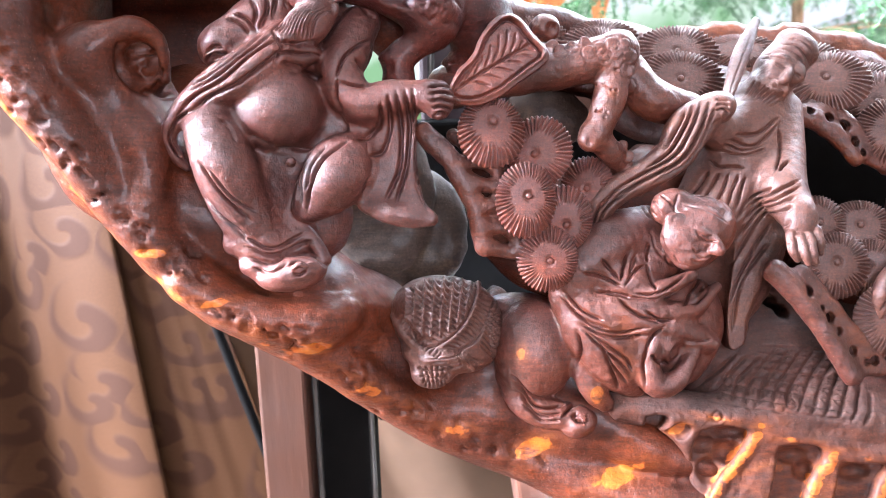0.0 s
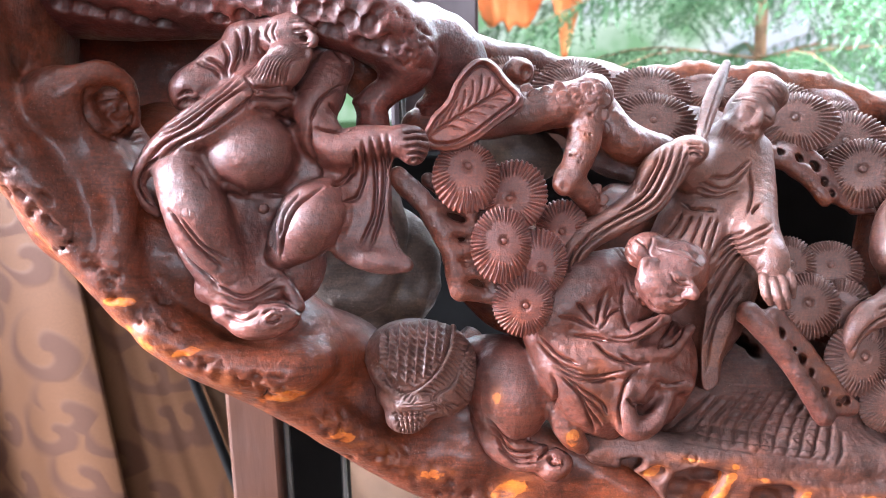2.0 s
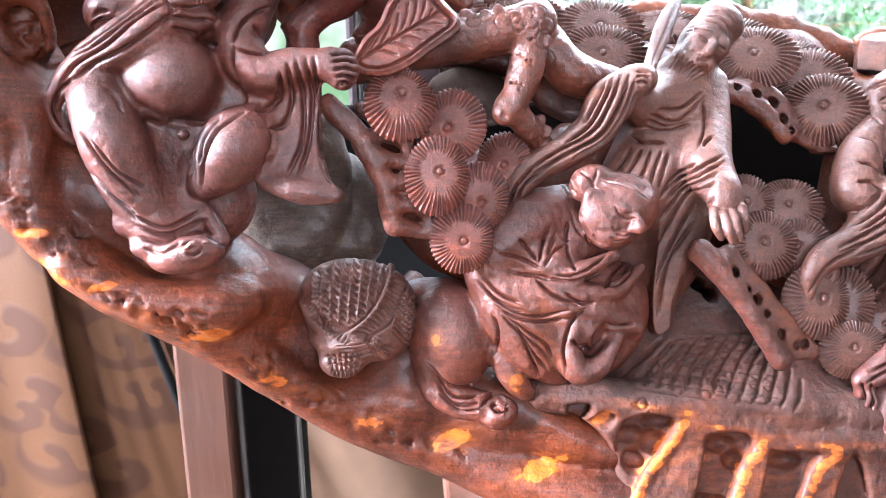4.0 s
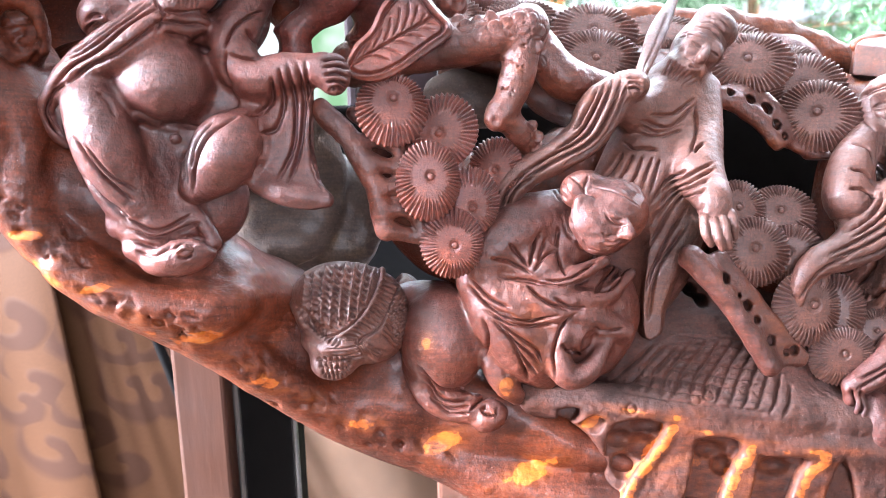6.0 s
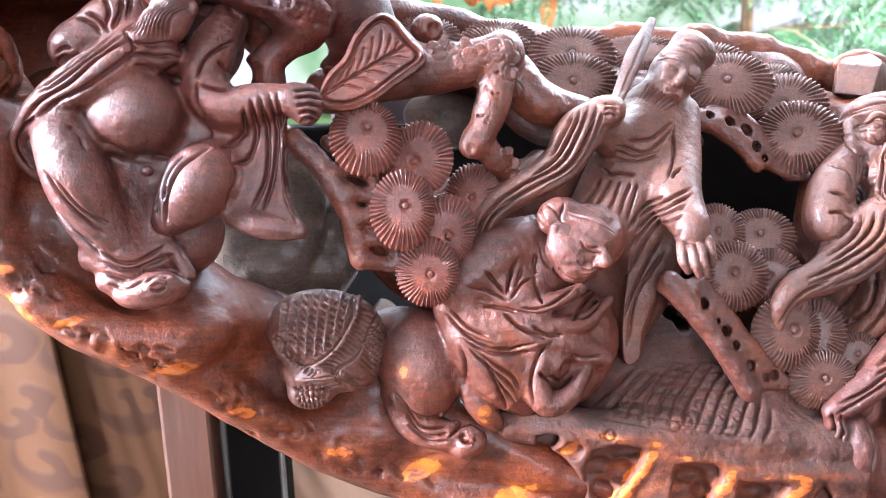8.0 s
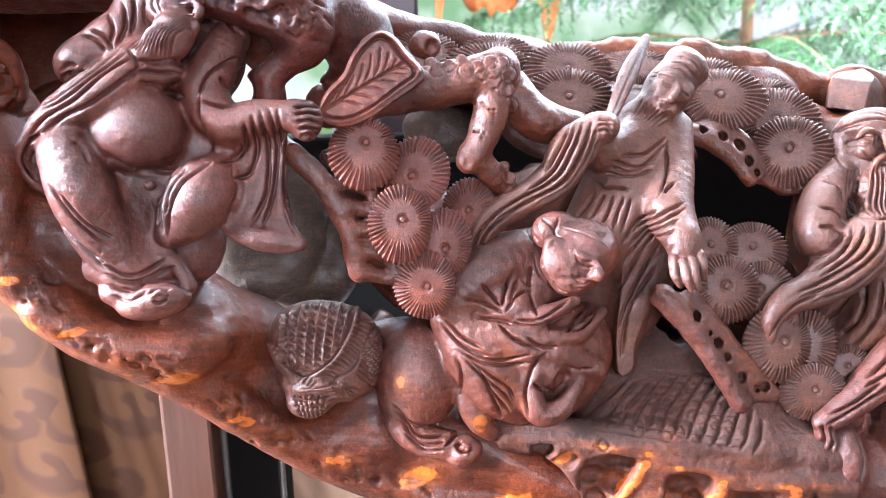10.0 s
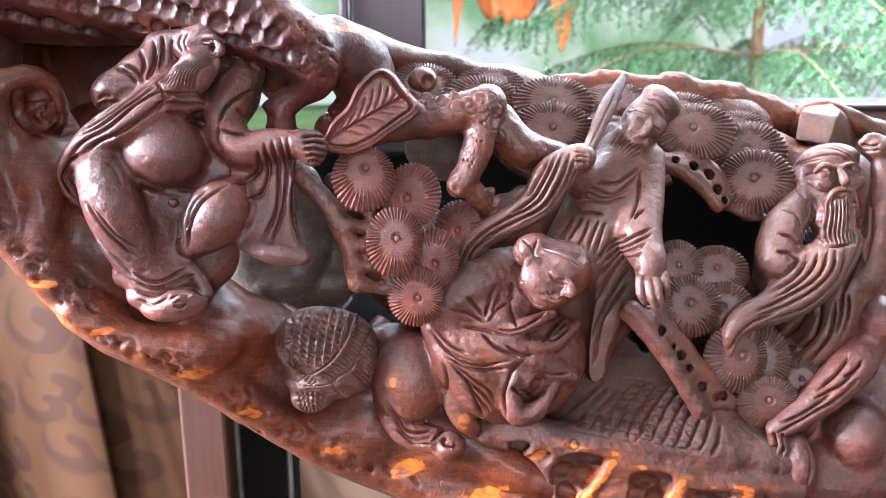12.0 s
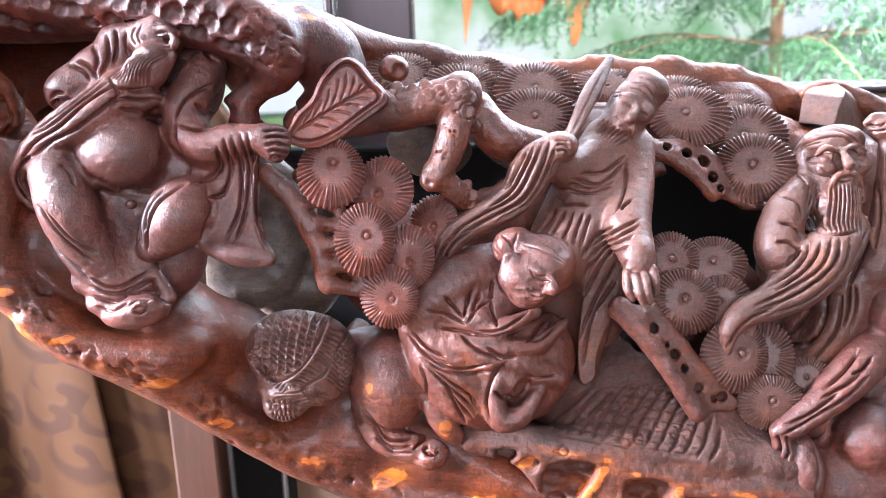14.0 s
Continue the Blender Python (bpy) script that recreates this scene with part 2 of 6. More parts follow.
    def chisel(self, pos):
        """How deep the strokes cut at each point."""
        cut = np.zeros(len(pos))
        order = np.argsort(pos[:, 0])
        xs = pos[order, 0]
        for p, width, depth, near, far, taper in self.strokes:
            m, y0 = width * 4.2, p[:, 1].mean()
            who = order[np.searchsorted(xs, p[:, 0].min() - m) : np.searchsorted(xs, p[:, 0].max() + m)]
            q = pos[who]
            ok = (q[:, 2] > p[:, 2].min() - m) & (q[:, 2] < p[:, 2].max() + m) & (q[:, 1] > y0 - near) & (q[:, 1] < y0 + far)
            who, q = who[ok], q[ok]
            if not len(who):
                continue
            best, along, n = np.full(len(who), 1e9), np.zeros(len(who)), len(p) - 1
            for i in range(n):
                bx, bz = p[i + 1, 0] - p[i, 0], p[i + 1, 2] - p[i, 2]
                h = np.clip(((q[:, 0] - p[i, 0]) * bx + (q[:, 2] - p[i, 2]) * bz) / max(bx * bx + bz * bz, 1e-9), 0, 1)
                d = (q[:, 0] - p[i, 0] - h * bx) ** 2 + (q[:, 2] - p[i, 2] - h * bz) ** 2
                hit = d < best
                best = np.where(hit, d, best)
                along = np.where(hit, (i + h) / n, along)
            c = depth * min(1.0, width / 1.15) * (2.5 * np.exp(-((np.sqrt(best) / (0.62 * width)) ** 2.0)) + 0.5 * np.exp(-best / (2.2 * width) ** 2))
            if taper:
                c *= np.clip(np.minimum(along, 1 - along) * 5 + 0.15, 0, 1)
            if depth > 0:
                cut[who] = np.where(cut[who] > 0, np.maximum(cut[who], c) + 0.35 * np.minimum(cut[who], c), cut[who] + c)
            else:
                cut[who] += c
        return cut

    def sample(self, p):
        """The field at points, between the grid's corners."""
        q = (p - self.lo) / self.step
        i = np.clip(np.floor(q).astype(int), 0, np.array(self.f.shape) - 2)
        w = np.clip(q - i, 0, 1)
        out = np.zeros(len(p))
        for a in (0, 1):
            for b in (0, 1):
                for c in (0, 1):
                    k = np.abs(1 - a - w[:, 0]) * np.abs(1 - b - w[:, 1]) * np.abs(1 - c - w[:, 2])
                    out += k * self.f[i[:, 0] + a, i[:, 1] + b, i[:, 2] + c]
        return out

    def slope(self, p):
        h = 0.6 * self.step
        return np.column_stack([(self.sample(p + h * e) - self.sample(p - h * e)) / (2 * h) for e in np.eye(3)])

    def slab_field(self, outline, y, thick, lean, pad):
        p, _ = spline(list(outline) + [outline[0]], 1.0, 4)
        x0, z0 = p[:, 0].mean(), p[:, 2].mean()
        e = thick + pad + abs(lean[0]) * np.ptp(p[:, 0]) + abs(lean[1]) * np.ptp(p[:, 2])
        s, g = self.box((p[:, 0].min() - pad, y - e, p[:, 2].min() - pad), (p[:, 0].max() + pad, y + e, p[:, 2].max() + pad))
        if s is None:
            return None, None
        x, z = g[0][:, 0, 0][:, None], g[2][0, 0, :][None, :]
        best, inside = np.full((x.shape[0], z.shape[1]), 1e9), np.zeros((x.shape[0], z.shape[1]), bool)
        for a, b in zip(p, p[1:]):
            bx, bz = b[0] - a[0], b[2] - a[2]
            h = np.clip(((x - a[0]) * bx + (z - a[2]) * bz) / max(bx * bx + bz * bz, 1e-9), 0, 1)
            best = np.minimum(best, (x - a[0] - h * bx) ** 2 + (z - a[2] - h * bz) ** 2)
            if abs(bz) > 1e-9:
                inside ^= ((a[2] > z) != (b[2] > z)) & (x < a[0] + (z - a[2]) * bx / bz)
        flat = np.where(inside, -1, 1) * np.sqrt(best)
        depth = np.abs(g[1] - y - lean[0] * (x - x0)[:, None, :].transpose(0, 1, 2) - lean[1] * (z - z0)[:, None, :]) - thick
        flat = flat[:, None, :]
        return s, np.minimum(np.maximum(flat, depth), 0) + np.sqrt(np.maximum(flat, 0) ** 2 + np.maximum(depth, 0) ** 2)

    def slab(self, outline, y, thick, k=2, lean=(0, 0)):
        """A plate with a smooth outline in x and z, its middle at depth y; lean: its slope in x and z."""
        s, d = self.slab_field(outline, y, thick, lean, k + 6)
        if s is not None:
            self.merge(s, d, k)

    def pocket(self, outline, y, thick, k=2, lean=(0, 0)):
        s, d = self.slab_field(outline, y, thick, lean, k + 6)
        if s is not None:
            self.carve(s, d, k)

    def rough(self, amp, size, seed=0, squash=(1, 1, 1)):
        x, y, z = np.meshgrid(*[a / (size * q) for a, q in zip(self.ax, squash)], indexing="ij", sparse=True)
        near = np.abs(self.f) < 5
        i, j, k = np.nonzero(near)
        self.f[near] += amp * soft_noise(x.ravel()[i], y.ravel()[j], z.ravel()[k], seed).astype(np.float32)

    def skin(self, name, origin, host=None):
        """Surface nets, with the front split once more, drawn onto the form and chiselled; what is buried in host is left out."""
        f = self.f
        for ax in range(3):
            e = [slice(None)] * 3
            for end in (0, -1):
                e[ax] = end
                f[tuple(e)] = np.maximum(f[tuple(e)], 0.5)
        inside = f < 0
        nx, ny, nz = (n - 1 for n in f.shape)
        corner = lambda q, i, j, k: q[i : nx + i, j : ny + j, k : nz + k]
        count = sum(corner(inside, i, j, k).astype(np.int8) for i in (0, 1) for j in (0, 1) for k in (0, 1))
        ci, cj, ck = np.nonzero((count > 0) & (count < 8))
        pos, num = np.zeros((len(ci), 3)), np.zeros(len(ci))
        for ax in range(3):
            for u in (0, 1):
                for v in (0, 1):
                    o = [u, v]
                    o.insert(ax, 0)
                    a = f[ci + o[0], cj + o[1], ck + o[2]]
                    o[ax] = 1
                    b = f[ci + o[0], cj + o[1], ck + o[2]]
                    hit = (a < 0) != (b < 0)
                    t = np.where(hit, a / np.where(hit, a - b, 1), 0)
                    o[ax] = 0
                    p = np.tile(np.array(o, float), (len(ci), 1))
                    p[:, ax] = t
                    pos += p * hit[:, None]
                    num += hit
        pos = (pos / num[:, None] + np.column_stack([ci, cj, ck])) * self.step + self.lo
        index = np.full((nx, ny, nz), -1, np.int64)
        index[ci, cj, ck] = np.arange(len(ci))
        quads = []
        for ax in range(3):
            u, v = (ax + 1) % 3, (ax + 2) % 3
            lo, hi = [slice(1, -1)] * 3, [slice(1, -1)] * 3
            lo[ax], hi[ax] = slice(0, -1), slice(1, None)
            a, b = inside[tuple(lo)], inside[tuple(hi)]
            e = np.argwhere(a != b)
            flip = a[a != b]
            e[:, u] += 1
            e[:, v] += 1
            du, dv = np.eye(3, dtype=int)[u], np.eye(3, dtype=int)[v]
            ids = np.column_stack([index[tuple((e - q).T)] for q in (du + dv, dv, 0 * du, du)])
            ids[~flip] = ids[~flip][:, ::-1]
            quads.append(ids)
        quads = np.vstack(quads)
        quads = quads[(quads >= 0).all(1)]
        if host is not None:
            quads = quads[host.sample(pos[quads].mean(1)) > -2.5]
        norm = np.cross(pos[quads[:, 2]] - pos[quads[:, 0]], pos[quads[:, 3]] - pos[quads[:, 1]])
        front = norm[:, 1] < 0.2 * np.linalg.norm(norm, axis=1)
        split, rest = quads[front], quads[~front]
        edges = np.sort(np.stack([split, np.roll(split, -1, 1)], 2).reshape(-1, 2), 1)
        pairs, which, uses = np.unique(edges, axis=0, return_inverse=True, return_counts=True)
        mid = len(pos) + which.reshape(-1, 4)
        centre = len(pos) + len(pairs) + np.arange(len(split))
        pos = np.vstack([pos, pos[pairs].mean(1), pos[split].mean(1)])
        quads = np.vstack([rest] + [np.column_stack([split[:, i], mid[:, i], centre, mid[:, i - 1]]) for i in range(4)])
        for _ in range(2):
            g = self.slope(pos)
            move = -(self.sample(pos) / np.maximum((g * g).sum(1), 0.05))[:, None] * g
            pos = pos + move * np.minimum(1, 0.5 * self.step / np.maximum(np.linalg.norm(move, axis=1), 1e-6))[:, None]
        g = self.slope(pos)
        g /= np.maximum(np.linalg.norm(g, axis=1), 1e-6)[:, None]
        pos = pos - g * (self.chisel(pos) * np.clip(0.35 - 1.6 * g[:, 1], 0, 1))[:, None]
        lone = np.nonzero(uses == 1)[0]
        pos[len(index[index >= 0]) + lone] = pos[pairs[lone]].mean(1)
        me = bpy.data.meshes.new(name)
        me.vertices.add(len(pos))
        me.vertices.foreach_set("co", ((pos - np.array(origin)) / 1000).ravel())
        me.loops.add(quads.size)
        me.loops.foreach_set("vertex_index", quads.ravel())
        me.polygons.add(len(quads))
        me.polygons.foreach_set("loop_start", np.arange(0, quads.size, 4))
        me.update(calc_edges=True)
        me.shade_smooth()
        if self.spots:
            w = np.zeros(len(pos))
            for c, rx, rz, turn, power in self.spots:
                q = radians(turn)
                x, z = pos[:, 0] - c[0], pos[:, 2] - c[2]
                x, z = x * math.cos(q) + z * math.sin(q), -x * math.sin(q) + z * math.cos(q)
                w = np.maximum(w, power * np.exp(-((x / rx) ** 2 + (z / rz) ** 2)))
            at = me.attributes.new("wear", "FLOAT", "POINT")
            at.data.foreach_set("value", w.astype(np.float32))
        return me


def prism(bm, lo, hi, bevel=0.0, segs=2):
    """A box from corner to corner with rounded edges, added to bm."""
    made = bmesh.ops.create_cube(bm, size=1.0)["verts"]
    lo, hi = Vector(lo), Vector(hi)
    for v in made:
        v.co = Vector([(l + h) / 2 + c * (h - l) for l, h, c in zip(lo, hi, v.co)])
    if bevel:
        edges = list({e for v in made for e in v.link_edges})
        bmesh.ops.bevel(bm, geom=edges, offset=bevel, segments=segs, affect="EDGES", profile=0.5)
    return bm


def block(name, lo, hi, material, parent=None, label="", bevel=0.004):
    return part(name, prism(bmesh.new(), lo, hi, bevel), material, parent, label)

# ---- the carving: forms in millimetres, seen from the front ----
BASE = (150.0, 540.0, -205.0)
carving = new("root_wood_carving")
carving.matrix_world = RIG @ Matrix.Translation([q / 1000 for q in BASE])
tagged(carving, "red-brown root carving of robed figures and pines on a shelf", "carving")


def shaped(name, clay, material, label=""):
    return link(name, clay.skin(name, BASE, None if clay is body else body), material, carving, label)


# the trunk: rim, hollow back wall, overhanging limb, fishing-net bank
body = Clay((-245, 405, -205), (430, 690, 235), 3.2)
# left wall
body.ball((-185.5, 512, 66.5), (39, 46, 56), 10, 17)
body.ball((-223.5, 500, 145.5), (35, 50, 55), 10)
body.ball((-140, 522, 26), (58, 44, 32), 12, -45)
body.ball((-79.5, 535, -24.5), (56, 44, 28), 12, -32)
body.ball((-213, 665, 178.5), (110, 26, 80), 10)
# side and roof masses added to keep light out of the hollow
body.ball((-257, 600, 136.5), (30, 80, 60), 10)
body.ball((-176.5, 590, 202), (110, 90, 22), 10)
body.ball((-30, 525, 132.5), (18, 20, 22), 6)
body.ball((-158, 575, 77.5), (40, 34, 40), 8)
body.ball((-31, 552, -64.5), (30, 30, 28), 10)
body.ball((29.5, 552, -49.5), (16, 22, 28), 8)
body.ball((24, 552, -75), (26, 24, 18), 8)
# glossy swelling and ear-like scroll
body.tube([(-157, 476, 58.5), (-156, 472, 37.5), (-154.5, 474, 18)], [12, 9, 7], 14)
body.tube([(-185, 462, 98), (-171, 459, 107.5), (-158, 462, 113.5), (-148.5, 470, 107), (-149, 477, 91.5)], [10, 8, 6, 5, 5], 6)
body.tube([(-183.5, 470, 99.5), (-174, 477, 76.5), (-165.5, 478, 52.5)], [18, 15, 11], 12)
body.ball((-159.5, 484, 97.5), (13, 12, 15), 4)
body.score([(-147, 475, 93), (-154.5, 475, 82.5), (-164.5, 475, 90), (-163.5, 475, 102), (-154, 475, 104), (-150, 475, 96), (-155, 475, 89.5), (-159.5, 475, 94), (-156.5, 475, 97.5)], 1.8, 1.5, taper=False)
# outer rim
body.tube([(-239.5, 450, 166.5), (-228, 452, 124.5), (-212, 455, 85.5), (-191, 462, 56), (-172, 475, 25.5), (-147.5, 482, -4.5), (-113, 492, -32.5), (-76, 504, -54), (-34, 524, -84), (4, 540, -107.5), (49.5, 548, -126), (95.5, 545, -144), (147.5, 540, -157.5), (220, 540, -174.5)], [26, 24, 17, 14, 13, 13, 13, 13, 13, 14, 15, 18, 22, 30], 8)
body.tube([(-137.5, 478, -19.5), (-108.5, 484, -35.5), (-69.5, 490, -41), (-55, 496, -37)], [8, 11, 13, 9], 8)
# bowl below the figures
body.ball((-46.5, 560, -51), (46, 40, 34), 10, -35)
body.ball((17.5, 566, -95), (60, 40, 24), 10, -12)
body.ball((90.5, 568, -109), (70, 40, 26), 10, -6)
body.tube([(56, 545, -87.5), (88.5, 540, -98.5), (120.5, 536, -117.5), (158.5, 530, -129)], [14, 15, 13, 5], 6)
# back wall behind the pine clusters, openings left between
body.ball((40, 530, 25), (26, 22, 50), 8, 20)
body.ball((70, 540, 7.5), (30, 26, 38), 8)
body.ball((62, 532, 36.5), (12, 10, 14), 4)
body.ball((126.5, 575, 6.5), (40, 34, 60), 10)
body.ball((104.5, 620, 131.5), (55, 30, 26), 8)
body.ball((158.5, 612, 106.5), (55, 34, 36), 10)
body.ball((184.5, 575, 43.5), (46, 34, 70), 10)
body.ball((267.5, 632, 117), (48, 30, 28), 8)
body.ball((297, 612, 87), (38, 30, 26), 8)
body.ball((253.5, 575, -11), (36, 30, 32), 8)
body.ball((286, 575, -58), (36, 30, 32), 8)
body.ball((341.5, 590, 7), (50, 36, 95), 10)
body.ball((345, 580, -95), (50, 36, 55), 10)
# upper edge of the root at the back
body.tube([(17.5, 565, 154.5), (48.5, 585, 149), (79.5, 595, 147), (112, 605, 132.5)], [14, 12, 11, 12], 6)
body.tube([(158, 605, 119), (188.5, 606, 122), (228, 612, 125), (265, 622, 118.5), (306, 636, 108.5), (329.5, 640, 98), (349, 640, 81.5)], [10, 10, 10, 11, 12, 14, 17], 4)
body.tube([(361.5, 622, 102.5), (383.5, 620, 97.5), (415, 622, 86)], [13, 16, 18], 5)
# openings that go right through
for c, r in (((214, 500, 52), 13), ((212, 500, 39), 12), ((227.5, 500, 44.5), 16), ((243.5, 500, 36), 14), ((257.5, 500, 35), 8)):
    body.trench([(c[0], 480, c[2]), (c[0] * 1.12, 690, c[2] * 1.05)], [r, r * 1.3], 3)
for c in ((194, 500, -27), (200, 500, -32), (205.5, 500, -38)):
    body.trench([(c[0], 480, c[2]), (c[0], 690, c[2])], 4, 2)
body.trench([(3, 495, 12), (-34.5, 690, 7.5)], [19, 26], 4)
body.trench([(-3.5, 495, 34), (-45.5, 690, 38.5)], [14, 20], 4)
body.trench([(24.5, 500, -15.5), (-5.5, 690, -30)], [11, 16], 3)
body.trench([(73.5, 510, 78.5), (62.5, 690, 97.5)], [18, 20], 3)
body.trench([(73.5, 510, 64), (62.5, 690, 78)], [10, 14], 3)
body.trench([(112.5, 515, 64), (115.5, 690, 78)], [7, 9], 2)
body.trench([(-36.5, 480, 95.5), (-97, 690, 126.5)], [7, 9], 2)
body.trench([(-11.5, 515, 104), (-50, 690, 131)], [11, 14], 3)
body.trench([(34, 505, 87.5), (8.5, 690, 110.5)], [7, 9], 3)
body.rough(0.55, 16, 3)
body.rough(0.35, 4.5, 5)
# pits and chips along the rim
rim, _ = spline([(-219.5, 455, 94), (-201, 462, 63), (-175, 475, 28.5), (-149, 482, -1.5), (-114.5, 492, -30), (-77.5, 504, -51.5), (-35.5, 524, -82), (4, 540, -105.5), (49.5, 548, -124.5)], 1.0, 12)
front = body.ax[1][np.argmax(body.f < 0, axis=1)]
for i in range(30):
    c = rim[random.randrange(len(rim))] + np.array([random.gauss(0, 4), 0, random.gauss(0, 4)])
    y = front[int((c[0] - body.lo[0]) / body.step), int((c[2] - body.lo[2]) / body.step)]
    if y > 425:
        body.scoop((c[0], y - 1.3, c[2]), (random.uniform(1.4, 4.5), 2.4, random.uniform(1.2, 2.4)), 0.6, random.uniform(-60, 0))
# chisel strokes along the rim, and the net on the bank
for i in range(70):
    c = rim[random.randrange(len(rim))] + np.array([random.gauss(2, 6), 0, random.gauss(2, 6)])
    d = np.array([random.uniform(3, 8), 0, -random.uniform(2, 7)])
    body.score([c, c + d / 2 + np.array([0.6, 0, 0.4]), c + d], random.uniform(0.9, 1.6), random.uniform(0.4, 1.2))
# worn amber places
for c, rx, rz, turn, power in (
    ((-152, 500, -2.5), 12, 3.2, 0, 1.0), ((-119.5, 500, -28.5), 15, 3.0, 12, 0.95), ((-71, 500, -53.5), 14, 4.5, 12, 1.0), ((-41, 500, -80.5), 9, 3.5, -8, 1.0),
    ((-219, 500, 67), 36, 10, -52, 0.66), ((-189.5, 500, 23), 36, 9, -50, 0.62), ((-143, 500, -21.5), 42, 11, -34, 0.6), ((-89.5, 500, -53), 42, 11, -28, 0.6), ((-42.5, 500, -80.5), 42, 10, -28, 0.56),
    ((-52, 500, -25), 10, 12, 0, 0.3), ((6.5, 500, -105.5), 13, 5, -5, 0.9), ((54.5, 500, -117.5), 16, 8, 20, 1.0), ((103, 500, -133), 22, 7, 25, 1.0), ((-226.5, 500, 95), 14, 30, 20, 0.35),
        ((249.5, 500, 113.5), 45, 10, -20, 0.58), ((202.5, 500, 124.5), 40, 8, 0, 0.58), ((299.5, 500, 108.5), 14, 5, 0, 0.55), ((324, 500, 97.5), 16, 9, -30, 0.55), ((66, 500, 135), 30, 8, -8, 0.3), 
    ((91.5, 500, 85.5), 8, 22, 0, 0.22), ((250, 500, 56.5), 22, 8, -20, 0.4), ((259.5, 500, -60.5), 18, 20, 0, 0.3), ):
    body.spots.append((c, rx, rz, turn, power))
shaped("trunk", body, WOOD_BODY, "hollowed root wood with amber worn rim and chisel marks")

# weathered russet crest along the upper edge
fig = Clay((130, 575, 70), (430, 660, 160), 1.7)
top = [(151, 600, 142), (169.5, 602, 142), (189, 604, 145.5), (202.5, 605, 143.5), (224, 607, 142.5), (233.5, 608, 145.5), (255, 612, 140.5), (279.5, 618, 140.5), (289.5, 622, 138), (315.5, 630, 132), (334.5, 634, 124)]
fig.tube(top, [6, 7, 7.5, 6.5, 7, 8, 7.5, 8, 7.5, 8, 8], 3, 0.9)
fig.tube([np.array(q) + np.array([0, 2, -9]) for q in top], [8] * 11, 6)
fig.tube([(327, 608, 126.5), (339.5, 606, 130), (354.5, 608, 126.5), (375, 612, 116.5), (392.5, 616, 108.5)], [4, 5, 6, 9, 12], 4)
fig.rough(1.1, 9, 51)
fig.rough(0.4, 3, 52)
fig.spots += [((215, 500, 125), 90, 30, -8, 0.55)]
shaped("crest", fig, carved_wood("russet_crest_wood", (0.040, 0.010, 0.004), (0.16, 0.036, 0.008), 0.0, 0.55, wear=True, pores=0.3), "weathered russet crest of the root")

# pale dusty wood inside the hollow, seen through the openings
fig = Clay((-75, 550, -75), (160, 650, 130), 2.4)
fig.ball((-19, 606, 11.5), (36, 14, 44), 4)
fig.ball((-47.5, 592, 34.5), (42, 14, 56), 4)
fig.ball((72.5, 622, 91.5), (30, 12, 20), 4, -10)
fig.rough(1.2, 9, 8)
shaped("hollow_lining", fig, WOOD_PALE, "pale dusty inner wall of the hollow root")

# bank with the fishing net, and the pitted band under it
fig = Clay((70, 490, -185), (300, 625, -15), 1.7)
fig.ball((215.5, 565, -78.5), (88, 36, 44), 10, -6)
fig.ball((219.5, 585, -41.5), (80, 34, 40), 10)
fig.tube([(105, 528, -91.5), (158, 525, -95.5), (208, 525, -98), (274, 526, -104), (323.5, 527, -109.5)], [7, 9, 9, 9, 9], 18)
fig.ball((231, 554, -140), (98, 36, 62), 14)
fig.ball((137.5, 568, -157.5), (46, 34, 44), 12)
fig.rough(0.8, 12, 21)
fig.tube([(124.5, 523, -93.5), (142, 523, -93), (157.5, 521, -96.5), (180.5, 519, -100), (193, 518, -105.5), (222.5, 517, -112.5), (238.5, 517, -119), (270.5, 518, -118.5), (309, 520, -122)], [3, 4, 4.5, 5, 5, 5, 5, 5, 5], 6)
fig.slab([(130.5, 530, -100.5), (162.5, 530, -103), (198, 530, -112.5), (243.5, 530, -125), (314.5, 530, -129.5), (314, 530, -171), (210.5, 530, -170), (157.5, 530, -169), (148, 530, -132)], 532, 13, 11)
# pockets under the lip, with amber ridges between them
fig.pocket([(117, 520, -97), (128, 520, -95.5), (129, 520, -101), (120, 520, -106)], 520, 9, 2)
fig.pocket([(127, 520, -107.5), (135, 520, -100), (142.5, 520, -102.5), (138, 520, -109.5)], 516, 4, 2)
fig.pocket([(148.5, 520, -104.5), (160.5, 520, -101.5), (174, 520, -103.5), (176, 520, -108.5), (169, 520, -121), (157.5, 520, -138), (147.5, 520, -154.5), (135, 520, -154.5), (143, 520, -129.5), (144.5, 520, -114)], 516, 7.5, 3)
fig.pocket([(194, 520, -113.5), (206.5, 520, -111.5), (217.5, 520, -114.5), (218.5, 520, -121.5), (211.5, 520, -132), (203, 520, -155.5), (185.5, 520, -158.5), (190.5, 520, -133)], 516, 7, 3)
fig.pocket([(228.5, 520, -121.5), (239.5, 520, -123), (255, 520, -124.5), (249.5, 520, -134), (239.5, 520, -159), (222, 520, -160.5), (226, 520, -136.5)], 516, 7, 3)
fig.pocket([(275, 520, -124.5), (281, 520, -134), (284, 520, -159.5), (265, 520, -161), (268, 520, -140.5)], 516, 7, 3)
for c, rx, rz in (((152, 523, -114), 8, 5), ((168, 523, -107), 10, 4), ((164.5, 524, -118), 9, 7), ((154.5, 523, -129), 7, 8), ((202.5, 523, -120), 9, 5), ((209.5, 523, -128.5), 6, 6), ((239, 523, -129.5), 9, 5)):
    fig.scoop(c, (rx, 5, rz), 2)
